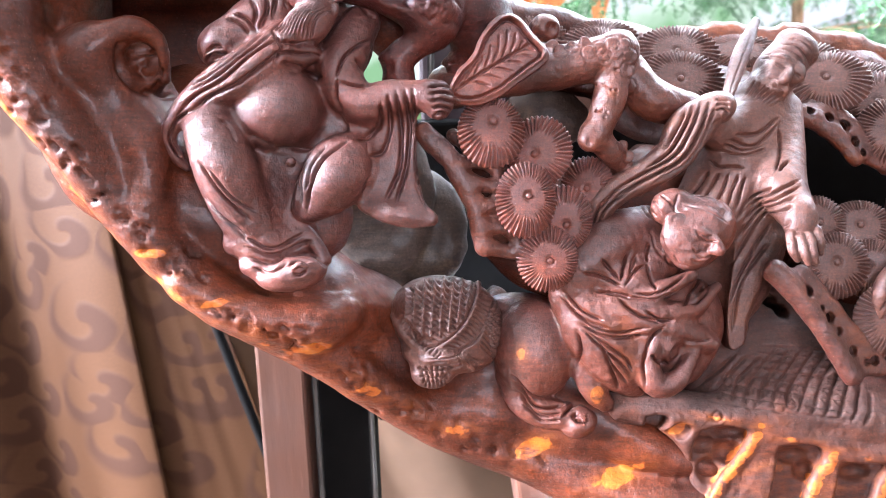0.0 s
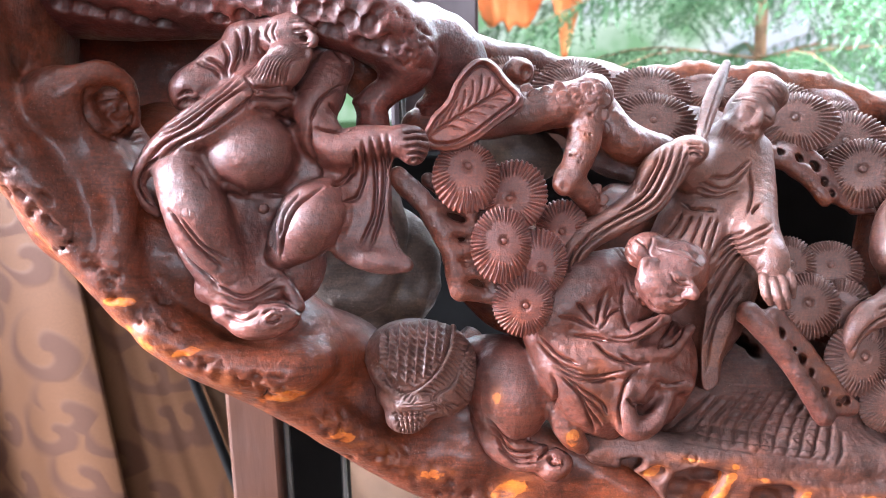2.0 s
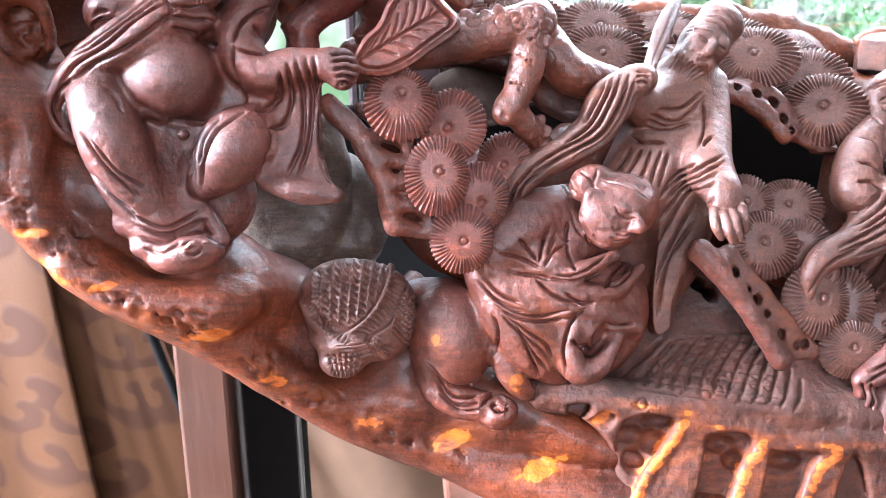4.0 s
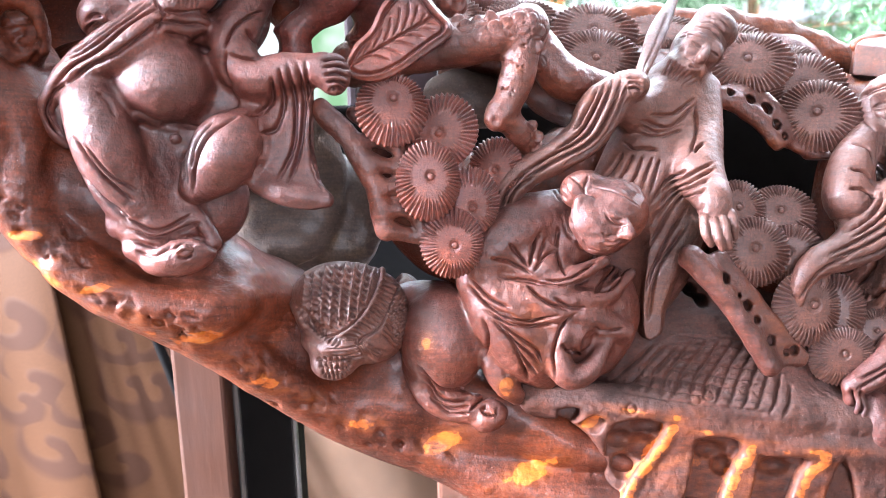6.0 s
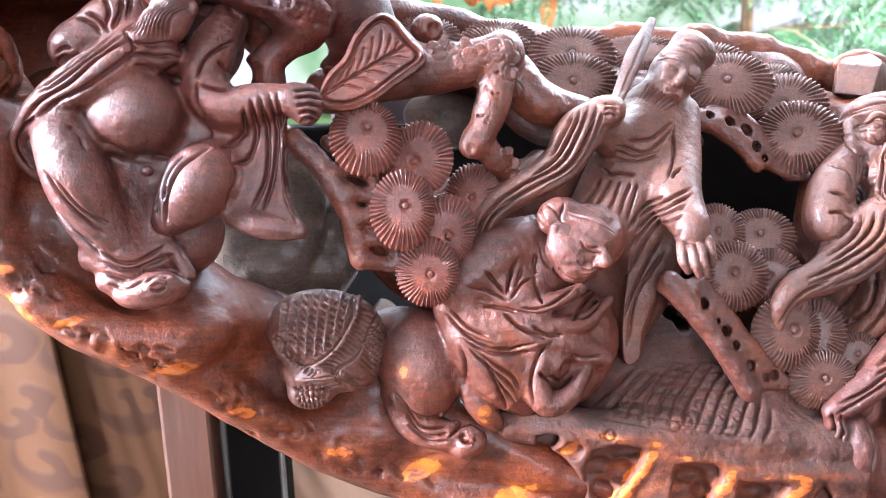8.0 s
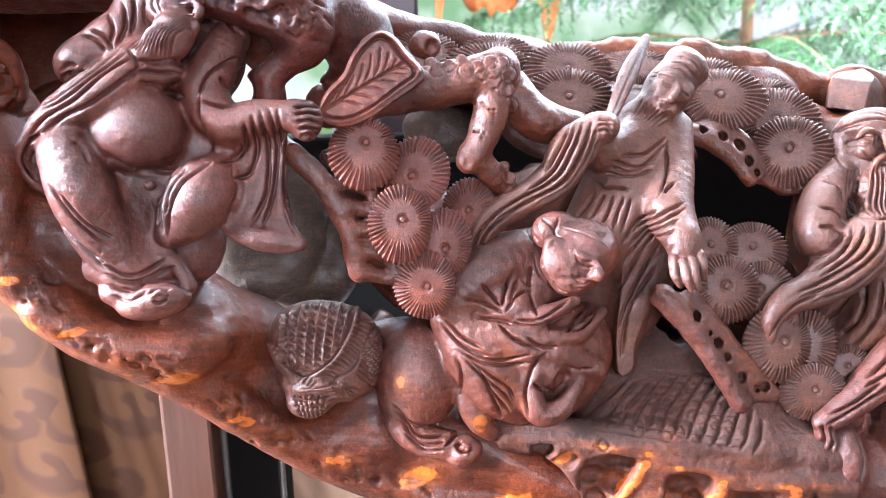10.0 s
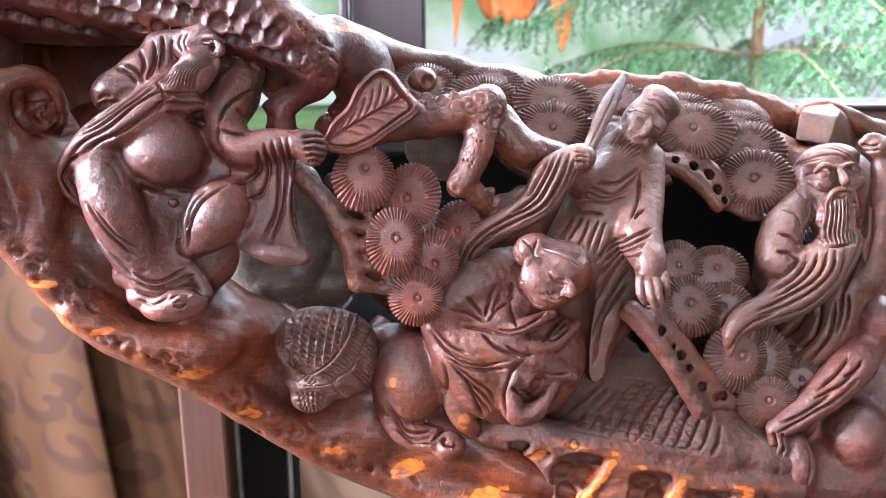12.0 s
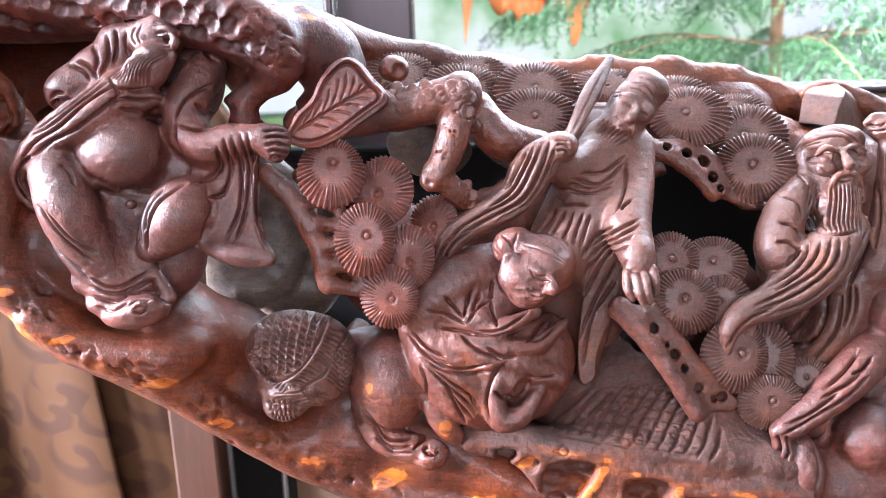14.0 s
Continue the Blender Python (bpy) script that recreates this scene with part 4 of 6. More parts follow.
for line, w, d in (([(-102, 465, 5.5), (-88, 465, 0), (-73, 465, 9)], 1.3, 1.0), ([(-103, 465, 1), (-88, 465, -3.5), (-70, 465, 4.5)], 1.3, 1.0), ([(-101.5, 465, -4.5), (-89.5, 465, -7), (-81, 465, -1)], 1.3, 0.9), ([(-99.5, 465, -10), (-89.5, 465, -12), (-80, 465, -6.5)], 1.2, 0.8),
                   ([(-80, 465, -8), (-75, 465, -6), (-69, 465, -6.5)], 1.0, 1.2), ([(-77.5, 465, -12.5), (-73.5, 465, -13.5), (-70.5, 465, -11)], 1.0, 1.0), ([(-123.5, 462, 44), (-113, 462, 28), (-99, 462, 14.5)], 1.2, 1.2), ([(-125, 462, 28), (-115, 462, 16.5), (-101, 462, 6)], 1.2, 1.3),
                   ([(-117.5, 462, 40), (-107.5, 462, 26.5), (-96, 462, 19)], 1.0, 0.9), ([(-121, 462, 24), (-111, 462, 12.5), (-101, 462, 3)], 1.0, 0.9), ([(-48.5, 465, 56), (-61, 465, 46.5), (-68.5, 465, 31.5), (-70, 465, 20)], 1.5, 1.4), ([(-68.5, 465, 50), (-74, 465, 38), (-73.5, 465, 21.5)], 1.3, 1.1),
                   ([(-72.5, 465, 47), (-76.5, 465, 37), (-75.5, 465, 25)], 1.1, 1.2), ([(-60, 465, 53.5), (-68, 465, 43.5), (-71, 465, 29.5)], 1.2, 1.4), ([(-39.5, 465, 56), (-36, 465, 42), (-42.5, 465, 26)], 1.0, 0.8), ([(-84, 468, -3), (-69, 468, -3), (-59.5, 468, -10.5)], 1.0, 1.0),
                   ([(-113, 464, 66), (-108, 464, 62), (-104.5, 464, 54.5)], 1.0, 0.8)):
    fig.score(line, w, d)
fig.rough(0.22, 4.0, 11)
shaped("figurine", fig, WOOD, "pot-bellied bearded robed figure, dark polished wood")

# leaf fan: a raised border, a midrib and fine side veins
fig = Clay((-10, 455, 50), (75, 510, 145), 0.9)
fig.slab([(2.5, 480, 83), (7.5, 480, 94.5), (15, 480, 102.5), (19.5, 480, 112.5), (26, 480, 122), (34, 480, 126), (41.5, 480, 123.5), (49, 480, 115), (56, 480, 107.5), (56.5, 480, 102), (51, 480, 96.5), (40, 480, 88.5), (30.5, 480, 81.5), (19.5, 480, 76.5), (8.5, 480, 77)], 482, 2.6, 1, (0.12, 0.05))
edge = [(5, 480, 83), (10.5, 480, 93), (18, 480, 101), (22.5, 480, 111.5), (28, 480, 118.5), (34, 480, 122.5), (40, 480, 120), (46, 480, 112.5), (52, 480, 106.5), (51.5, 480, 102.5), (47, 480, 99), (38, 480, 92), (29.5, 480, 85.5), (19.5, 480, 80.5), (10, 480, 80), (5, 480, 83)]
fig.score(edge, 1.3, 1.1, 25, 30, taper=False)
lip = [np.array(q) + 0.075 * (np.array(q) - np.array((29, 480, 100.5))) for q in edge]
fig.score(lip, 1.6, -0.7, 25, 30, taper=False)
fig.score([(4.5, 480, 83), (19.5, 480, 93), (37, 480, 104), (49.5, 480, 111.5)], 1.1, 0.9, 25, 30)
for a, b in (((11.5, 480, 89), (16.5, 480, 98.5)), ((16.5, 480, 92), (21, 480, 103.5)), ((22, 480, 95.5), (25.5, 480, 109)), ((26.5, 480, 98.5), (30, 480, 114.5)), ((31, 480, 101), (34.5, 480, 117.5)), ((36, 480, 104.5), (39, 480, 115.5)), ((41, 480, 107), (43.5, 480, 111.5)),
             ((14.5, 480, 89), (25.5, 480, 86.5)), ((20, 480, 93), (31.5, 480, 90.5)), ((25.5, 480, 96.5), (38, 480, 94.5)), ((31, 480, 100), (43.5, 480, 99)), ((36, 480, 103), (48.5, 480, 103)), ((41, 480, 106.5), (50, 480, 106.5))):
    a, b = np.array(a), np.array(b)
    fig.score([a, (a + b) / 2 + np.array([0.12 * (b - a)[2] - 0.6, 0, 0.8]), b], 0.8, 0.75, 25, 30)
fig.tube([(5.5, 478, 81.5), (1, 476, 82.5), (-4, 474, 76.5)], [3.4, 2.8, 2.4], 1.5)
fig.rough(0.2, 2.4, 18)
shaped("fan", fig, WOOD_RED, "leaf-shaped carved fan with incised veins")

# standing figure with a raised blade
fig = Clay((60, 455, -75), (245, 590, 145), 1.05)
fig.tube([(187.5, 536, 82), (175, 532, 55), (162, 532, 25)], [20, 24, 25], 5)
fig.tube([(184, 536, 25), (180, 542, -12.5), (171.5, 542, -45)], [24, 20, 8], 6)
fig.ball((167.5, 552, -10), (26, 18, 40), 8)
# head: tilted oval, cap, brow, nose, cheek, beard
fig.ball((198, 529, 106), (14, 15, 20), 4, -38)
fig.ball((207.5, 528, 118), (13.5, 13.5, 9), 4, -38)
fig.ball((188, 525, 92.5), (11, 12, 9), 5, -38)
fig.ball((191, 517, 102.5), (6, 5, 6), 4)
fig.ball((203, 517, 100.5), (5, 5, 6), 4)
fig.tube([(189.5, 517, 111), (194, 514.5, 109.5), (198.5, 515, 105.5)], [1.4, 2.1, 1.6], 2)
fig.tube([(200.5, 516, 105), (204.5, 517, 103), (207.5, 520, 100.5)], [1.3, 1.8, 1.2], 2)
fig.tube([(198.5, 515, 104.5), (196, 511, 99.5), (194, 510, 96.5)], [1.7, 2.6, 3.2], 2)
fig.tube([(195, 513, 94.5), (190, 512.5, 95), (186, 515, 93)], [1.8, 2.2, 1.2], 1)
fig.tube([(194.5, 513, 94), (196, 514, 90.5), (195.5, 517, 86.5)], [1.6, 2.0, 1.2], 1)
fig.ball((190, 515, 91), (5, 4, 3), 2)
for line, w, d in (([(189.5, 510, 106.5), (193, 510, 104.5), (195.5, 510, 102.5)], 0.8, 0.8), ([(189, 510, 105), (192, 510, 103), (195, 510, 101.5)], 0.7, 0.6), ([(199.5, 510, 100.5), (202, 510, 99), (204, 510, 97)], 0.8, 0.8), ([(187.5, 510, 92.5), (190.5, 510, 91.5), (193.5, 510, 91)], 0.8, 0.9),
                   ([(185.5, 510, 98), (188, 510, 96), (189.5, 510, 93.5)], 0.7, 0.6), ([(195.5, 510, 118.5), (203, 510, 116), (211, 510, 107.5)], 0.8, 0.8), ([(193.5, 510, 115.5), (202, 510, 112.5), (209, 510, 104.5)], 0.8, 0.8), ([(198.5, 510, 121), (206.5, 510, 118.5), (212, 510, 112.5)], 0.7, 0.6),
                   ([(186.5, 510, 113), (191, 510, 112), (197, 510, 109.5)], 0.6, 0.5), ([(185, 510, 110.5), (189, 510, 110), (195, 510, 107.5)], 0.6, 0.5)):
    fig.score(line, w, d)
for i in range(8):
    h = i / 7
    p = np.array((179.5, 510, 97)) * (1 - h) + np.array((194.5, 510, 85)) * h
    q = np.array((175, 510, 88.5)) * (1 - h) + np.array((186, 510, 81)) * h
    fig.score([p, (p + q) / 2, q], 0.7, 0.6)
# raised arm, fist, long sleeve sweeping away in an S
fig.tube([(176, 526, 75), (160, 516, 67.5), (151, 508, 74), (154.5, 502, 79.5)], [12, 12, 10, 8], 4)
fig.tube([(149, 503, 78.5), (138, 504, 67), (130, 505, 53.5), (114, 507, 41.5), (96.5, 508, 32), (87, 510, 20.5), (85, 514, 9.5)], [8.5, 13, 11, 9, 8.5, 7.5, 4], 4)
fig.ball((154.5, 499, 79), (7.5, 7, 7), 3, 20)
for a, b in (((149.5, 492, 82), (157, 492, 80.5)), ((149.5, 492, 79), (157.5, 492, 77.5)), ((149.5, 492, 76), (157.5, 492, 74.5))):
    fig.score([a, (np.array(a) + np.array(b)) / 2 + np.array([0, 0, 0.8]), b], 0.9, 1.1)
for line in ([(146.5, 498, 80.5), (140.5, 498, 63.5), (131, 498, 48), (112.5, 498, 38), (95.5, 498, 28)], [(142, 498, 81), (135.5, 498, 65), (127, 498, 50.5), (108.5, 498, 41), (91.5, 498, 30)], [(138, 498, 80.5), (131, 498, 65), (124, 498, 53.5), (112, 498, 44.5)],
             [(134, 498, 79), (127, 498, 65), (122, 498, 55.5)], [(149, 498, 77), (144, 498, 59.5), (134.5, 498, 45), (118, 498, 37)], [(150.5, 498, 70.5), (146, 498, 56), (137, 498, 43.5)], [(103, 498, 31), (92, 498, 22.5), (88, 498, 12.5), (89, 498, 5)], [(97, 498, 33), (87, 498, 23), (83.5, 498, 12.5)]):
    fig.score(line, 1.3, 1.6)
# lowered arm, hand, hanging sleeve
fig.tube([(203, 532, 82.5), (198.5, 522, 58.5), (191.5, 510, 37), (194, 498, 22)], [9, 11, 14, 11], 4)
fig.slab([(172.5, 525, 30), (186.5, 525, 34.5), (195.5, 525, 22.5), (195, 525, 4.5), (184.5, 525, -15.5), (177, 525, -38), (175.5, 525, -55), (167.5, 525, -58), (165.5, 525, -38), (168, 525, -10)], 530, 9, 6, (0.02, -0.1))
fig.tube([(191.5, 518, 6.5), (181.5, 524, -15.5), (177, 530, -34.5), (175.5, 533, -54)], [4, 4.5, 4.5, 3.5], 3)
fig.ball((195, 491, 15.5), (9.5, 8, 12), 4)
for q in (((188, 487, 8), (188, 484, -0.5), (191, 485, -6)), ((192.5, 485, 6), (194, 482, -2), (196, 483, -8)), ((197, 485, 6.5), (198, 482, -1), (200, 483, -7)), ((202, 487, 10), (203, 485, 3.5), (204, 486, -2))):
    fig.tube(list(q), [3.0, 2.6, 1.8], 0.8)
for line in ([(165, 510, 64), (178.5, 510, 66), (192, 510, 75)], [(159.5, 510, 61), (177, 510, 59), (192, 510, 71.5)], [(157.5, 510, 55), (171, 510, 53.5), (183, 510, 56.5)], [(159.5, 510, 58), (171, 510, 56), (184.5, 510, 60.5)], [(152, 510, 51), (156, 510, 47), (161.5, 510, 47), (169.5, 510, 45.5)],
             [(151, 510, 44), (146.5, 510, 37), (141.5, 510, 31)], [(156, 510, 43), (152, 510, 35.5), (148.5, 510, 29.5)], [(161, 510, 42.5), (158, 510, 33.5), (154.5, 510, 26.5)], [(166.5, 510, 41.5), (163, 510, 32.5), (160.5, 510, 24)], [(170.5, 510, 40.5), (168, 510, 32), (165, 510, 22)],
             [(193, 510, 73), (190.5, 510, 57.5), (183, 510, 42)], [(193.5, 500, 49.5), (188.5, 500, 46.5), (186.5, 500, 43.5)], [(196, 498, 38), (185, 498, 33), (171.5, 498, 22.5)], [(196, 498, 34.5), (184, 498, 28.5), (170, 498, 14.5)], [(192.5, 498, 29.5), (181, 498, 22.5), (168.5, 498, 5)],
             [(189, 498, 24.5), (179.5, 498, 15), (167, 498, -8.5)], [(187.5, 500, 15), (176.5, 500, -4.5), (166, 500, -31.5)], [(186, 505, 3), (173, 505, -20), (168.5, 505, -47.5)], [(181.5, 500, 34), (174, 500, 28), (166.5, 500, 16.5)]):
    fig.score(line, 1.15, 1.25)
fig.rough(0.22, 4.0, 12)
shaped("figurine", fig, WOOD_DUSTY, "standing robed figure with raised arm, dusty brown wood")

# blade
fig = Clay((130, 470, 60), (205, 560, 150), 1.1)
fig.tube([(155.5, 496, 81.5), (162, 506, 92.5), (172.5, 520, 113), (185.5, 534, 135)], [3.0, 4.0, 5.2, 2.6], 1, 0.5)
fig.score([(158.5, 500, 85), (168, 510, 103.5), (180, 520, 126)], 0.9, 0.5)
shaped("blade", fig, WOOD_DUSTY, "pale dusty upright wooden blade")

# crouching figure with a headcloth
fig = Clay((25, 455, -140), (175, 575, 60), 0.95)
fig.tube([(116.5, 522, 10.5), (95, 516, 2.5), (79, 513, -9.5), (72.5, 514, -24)], [15, 18, 16, 12], 6)
fig.tube([(74.5, 514, -25.5), (86, 515, -43), (98, 518, -61), (110.5, 525, -78.5)], [12, 19, 18, 9], 6)
fig.ball((122, 522, -36.5), (30, 18, 22), 8)
fig.ball((147.5, 530, -43.5), (17, 16, 26), 8)
fig.ball((120.5, 518, -4), (17, 14, 17), 6)
fig.ball((103.5, 512, -18.5), (20, 15, 15), 6)
fig.tube([(76.5, 521, -48), (79, 518, -68), (86.5, 519, -81.5), (94, 522, -89.5)], [5, 6, 7, 5], 3)
fig.ball((108, 515, -53.5), (16, 13, 20), 6)
# head
fig.ball((143, 498, 12), (18.5, 18, 18), 4)
fig.ball((136, 496, 1), (13.5, 14, 12), 5, -30)
fig.ball((129, 490, 5), (8, 8, 9), 4)
fig.tube([(143.5, 482, 8.5), (146, 479.5, 3.5), (147, 479, -0.5)], [1.8, 2.6, 3.4], 2)
fig.ball((144.5, 481, -1), (2.6, 2.4, 2.2), 1.5)
fig.tube([(134.5, 482, 12), (138.5, 480, 9.5), (143, 480.5, 7)], [1.4, 1.9, 1.6], 2)
fig.tube([(145.5, 482, 9), (149.5, 484, 9.5), (152.5, 487, 11)], [1.5, 1.6, 1.2], 2)
fig.ball((139, 481.5, 6.5), (4.2, 2.6, 2.2), 1, -28)
fig.tube([(137.5, 483, -3.5), (140, 482, -4.5), (143, 483, -3)], [1.4, 1.8, 1.3], 1)
fig.ball((122.5, 497, 22.5), (8, 8, 9), 5)
fig.ball((129, 498, 26.5), (8, 8, 7), 5)
fig.tube([(122, 487, 13.5), (121.5, 485, 17), (124.5, 484.5, 18.5), (127.5, 485, 16.5), (125.5, 485.5, 14)], [1.5, 1.6, 1.7, 1.6, 1.2], 1)
fig.ball((129, 487, 6.5), (11, 7, 10), 6)
fig.ball((133, 487, -5), (8, 6, 6), 6)
fig.tube([(133, 483, 11.5), (137, 480.5, 8), (142.5, 481, 7.5)], [1.4, 2.2, 1.4], 2)
fig.ball((141, 482.5, 4.5), (5.5, 2.4, 2.4), 2, -20)
for line, w, d in (([(134.5, 478, 10.5), (136.5, 478, 6), (141, 478, 3.5), (146, 478, 4.5)], 0.9, 1.1), ([(136.5, 478, 8.5), (140, 478, 6.5), (144.5, 478, 7)], 0.7, 0.6), ([(133, 478, 0.5), (135, 478, -2), (139, 478, -1)], 0.8, 0.8), ([(135, 478, -3.5), (139, 478, -5), (143.5, 478, -3.5)], 0.8, 0.9),
                   ([(132, 478, -5), (135.5, 478, -7.5), (140.5, 478, -7)], 0.7, 0.6), ([(124, 478, -3.5), (126.5, 478, -8), (132, 478, -10)], 0.8, 0.8), ([(117.5, 480, 7.5), (119, 480, 0.5), (123, 480, -5)], 0.9, 0.9), ([(119.5, 484, 29.5), (124, 484, 25), (126.5, 484, 19.5)], 1.0, 1.1),
                   ([(115.5, 484, 28), (117, 484, 22.5), (119.5, 484, 18.5)], 0.8, 0.8), ([(113.5, 484, 24), (115, 484, 20), (117.5, 484, 17)], 0.8, 0.8), ([(128, 484, 30), (126.5, 484, 25), (125, 484, 21)], 1.0, 1.0), ([(129.5, 482, 24.5), (141, 482, 21), (153.5, 482, 13.5)], 0.7, 0.7)):
    fig.score(line, w, 0.65 * d)
for i in range(9):
    h = i / 8
    p = np.array((131, 485, 26)) * (1 - h) + np.array((140.5, 485, 31.5)) * h
    q = np.array((153, 485, 15)) * (1 - h) + np.array((157, 485, 18.5)) * h
    fig.score([p, (p + q) / 2 + np.array([2.2, 0, 3.4]), q], 0.8, 0.9)
# rolled sleeve, scarf, folds
fig.tube([(129, 509, -44.5), (118.5, 507, -52.5), (115, 507, -65.5), (120.5, 507, -76.5), (132.5, 508, -73.5), (142, 511, -60.5)], [5, 7, 7.5, 7.5, 6, 3], 3)
fig.ball((125.5, 509, -53), (7.5, 8, 11), 2)
fig.ball((138, 524, -57.5), (17, 12, 22), 6)
fig.scoop((133, 503, -59.5), (5.5, 6, 7), 2)
fig.tube([(101.5, 506, -24), (111, 502, -27), (123.5, 501, -22), (140, 505, -14.5)], [4, 5.5, 5, 3], 3)
fig.tube([(102.5, 506, -28), (113.5, 503, -35), (128, 504, -34.5), (140.5, 508, -34), (156, 514, -21.5)], [4, 6, 5, 5, 3], 3)
fig.tube([(81.5, 508, -28), (97, 505, -32.5), (111, 504, -41), (124, 506, -43)], [5, 8, 8, 5], 5)
fig.tube([(114.5, 508, -35.5), (131.5, 508, -44), (153, 514, -53.5)], [6, 7, 5], 5)
for line in ([(88, 490, -6), (92.5, 490, -11), (97.5, 490, -17.5)], [(105, 490, 0.5), (101, 490, -7.5), (98.5, 490, -17.5)], [(102.5, 490, -3.5), (100, 490, -10.5), (98, 490, -18)], [(108, 490, -3.5), (104.5, 490, -10.5), (103.5, 490, -14.5)], [(78, 490, -13.5), (89, 490, -16), (99.5, 490, -21.5)], [(115, 490, 3.5), (114, 490, -3.5), (114, 490, -7)],
             [(114, 490, -7.5), (115, 490, -14.5), (117.5, 490, -22.5)], [(101, 490, -20), (106.5, 490, -12), (113.5, 490, -8.5)], [(107, 490, -25), (120.5, 490, -23.5), (135.5, 490, -13.5)], [(103, 490, -26.5), (117.5, 490, -28.5), (131.5, 490, -24.5)], [(134, 490, -31.5), (142.5, 490, -23), (149.5, 490, -17.5)], [(137, 490, -30.5), (144, 490, -28.5), (151, 490, -20.5)],
             [(112, 490, -34), (120.5, 490, -39.5), (128.5, 490, -39.5)], [(97, 490, -27), (106.5, 490, -35.5), (120.5, 490, -41)], [(67.5, 490, -24.5), (77.5, 490, -34), (88.5, 490, -39.5)], [(66.5, 490, -28), (76, 490, -38), (94, 490, -45)], [(70.5, 490, -33.5), (81.5, 490, -42), (98, 490, -46.5), (113.5, 490, -43.5)], [(74.5, 490, -40.5), (87, 490, -47.5), (103.5, 490, -49), (113.5, 490, -48.5)],
             [(77.5, 490, -45), (88.5, 490, -56), (98, 490, -63), (105, 490, -71.5)], [(80, 490, -46), (92.5, 490, -54.5), (102, 490, -61.5), (105.5, 490, -68.5)], [(85.5, 490, -50.5), (94, 490, -64.5), (103.5, 490, -75.5)], [(74, 490, -46), (76.5, 490, -56), (76, 490, -67)], [(123, 490, -42.5), (114.5, 490, -52), (111, 490, -66), (113, 490, -79.5)],
             [(115.5, 490, -59), (120, 490, -62.5), (128.5, 490, -66)], [(134, 490, -50.5), (138.5, 490, -53.5), (151, 490, -51)], [(84.5, 490, -23), (97, 490, -25), (105, 490, -27)], [(89.5, 490, -58.5), (95.5, 490, -71), (99.5, 490, -79.5)]):
    fig.score(line, 1.15, 1.2)
# bent knee, hem and foot
fig.ball((53, 528, -59), (24, 22, 30), 4, 6)
fig.ball((47, 541, -35), (28, 15, 9), 5)
fig.tube([(36, 533, -74), (49, 528, -91), (66.5, 527, -97), (77.5, 528, -96)], [7, 9, 9, 6], 4)
fig.ball((79.5, 526, -101.5), (11, 10, 8.5), 3, 25)
fig.tube([(78.5, 516, -95), (81.5, 515.5, -97), (81, 516, -100.5)], [0.9, 1.1, 0.9], 0.8)
for line in ([(39, 515, -71.5), (52, 515, -85.5), (70.5, 515, -85.5)], [(40, 515, -75.5), (53.5, 515, -90.5), (70.5, 515, -90)], [(42.5, 515, -82), (55, 515, -95.5), (68.5, 515, -94.5)], [(46, 515, -89.5), (56.5, 515, -99.5), (67.5, 515, -99)], [(68.5, 515, -97), (75, 515, -91), (81.5, 515, -89)], [(77.5, 515, -98.5), (81.5, 515, -99.5), (83, 515, -96.5)], [(77.5, 515, -94), (75, 515, -97), (78.5, 515, -100)]):
    fig.score(line, 1.2, 1.3)
fig.spots += [((44, 500, -58.5), 4, 8, 0, 0.8), ((88, 500, -83.5), 5, 7, 10, 1.0), ((101.5, 500, -52), 14, 30, 20, 0.35)]
fig.rough(0.25, 3.0, 13)
shaped("figurine", fig, carved_wood("polished_red_wood", (0.054, 0.0138, 0.0095), (0.124, 0.0300, 0.0165), 0.16, 0.3, (0.24, 0.165, 0.16), wear=True), "crouching old figure with a headcloth, red-brown polished wood")

# woven pouch: a netted front between two twisted bands, a woven side, a toothed tassel
fig = Clay((-45, 470, -95), (45, 565, 5), 0.9)
fig.ball((2.5, 524, -41), (31.5, 28, 25), 4)
fig.ball((-7, 522, -33.5), (22, 24, 17), 6)
fig.ball((7.5, 523, -51), (26, 24, 20), 5)
fig.ball((10.5, 522, -61), (19, 20, 10), 4)
fig.ball((-1.5, 514, -59), (14, 16, 8), 4)
fig.ball((-6, 512, -70), (12.5, 12, 9.5), 4)
fig.ball((-11.5, 513, -57.5), (12, 13, 9), 5)
fig.ball((-3, 512, -64), (13, 13, 8), 5)
fig.tube([(-28, 515, -38.5), (-21, 506, -48.5), (-11, 501, -55), (0, 499, -58)], [2.2, 2.8, 2.8, 2.4], 2)
fig.tube([(20, 513, -20), (18, 503, -31), (12.5, 498.5, -41), (4, 498, -50), (-6.5, 500, -56.5)], [2.0, 2.6, 2.8, 2.8, 2.4], 2)
fig.tube([(-10.5, 500, -62), (0, 497, -59.5), (12, 500, -61), (17, 506, -67)], [2.4, 3, 3, 2], 2)
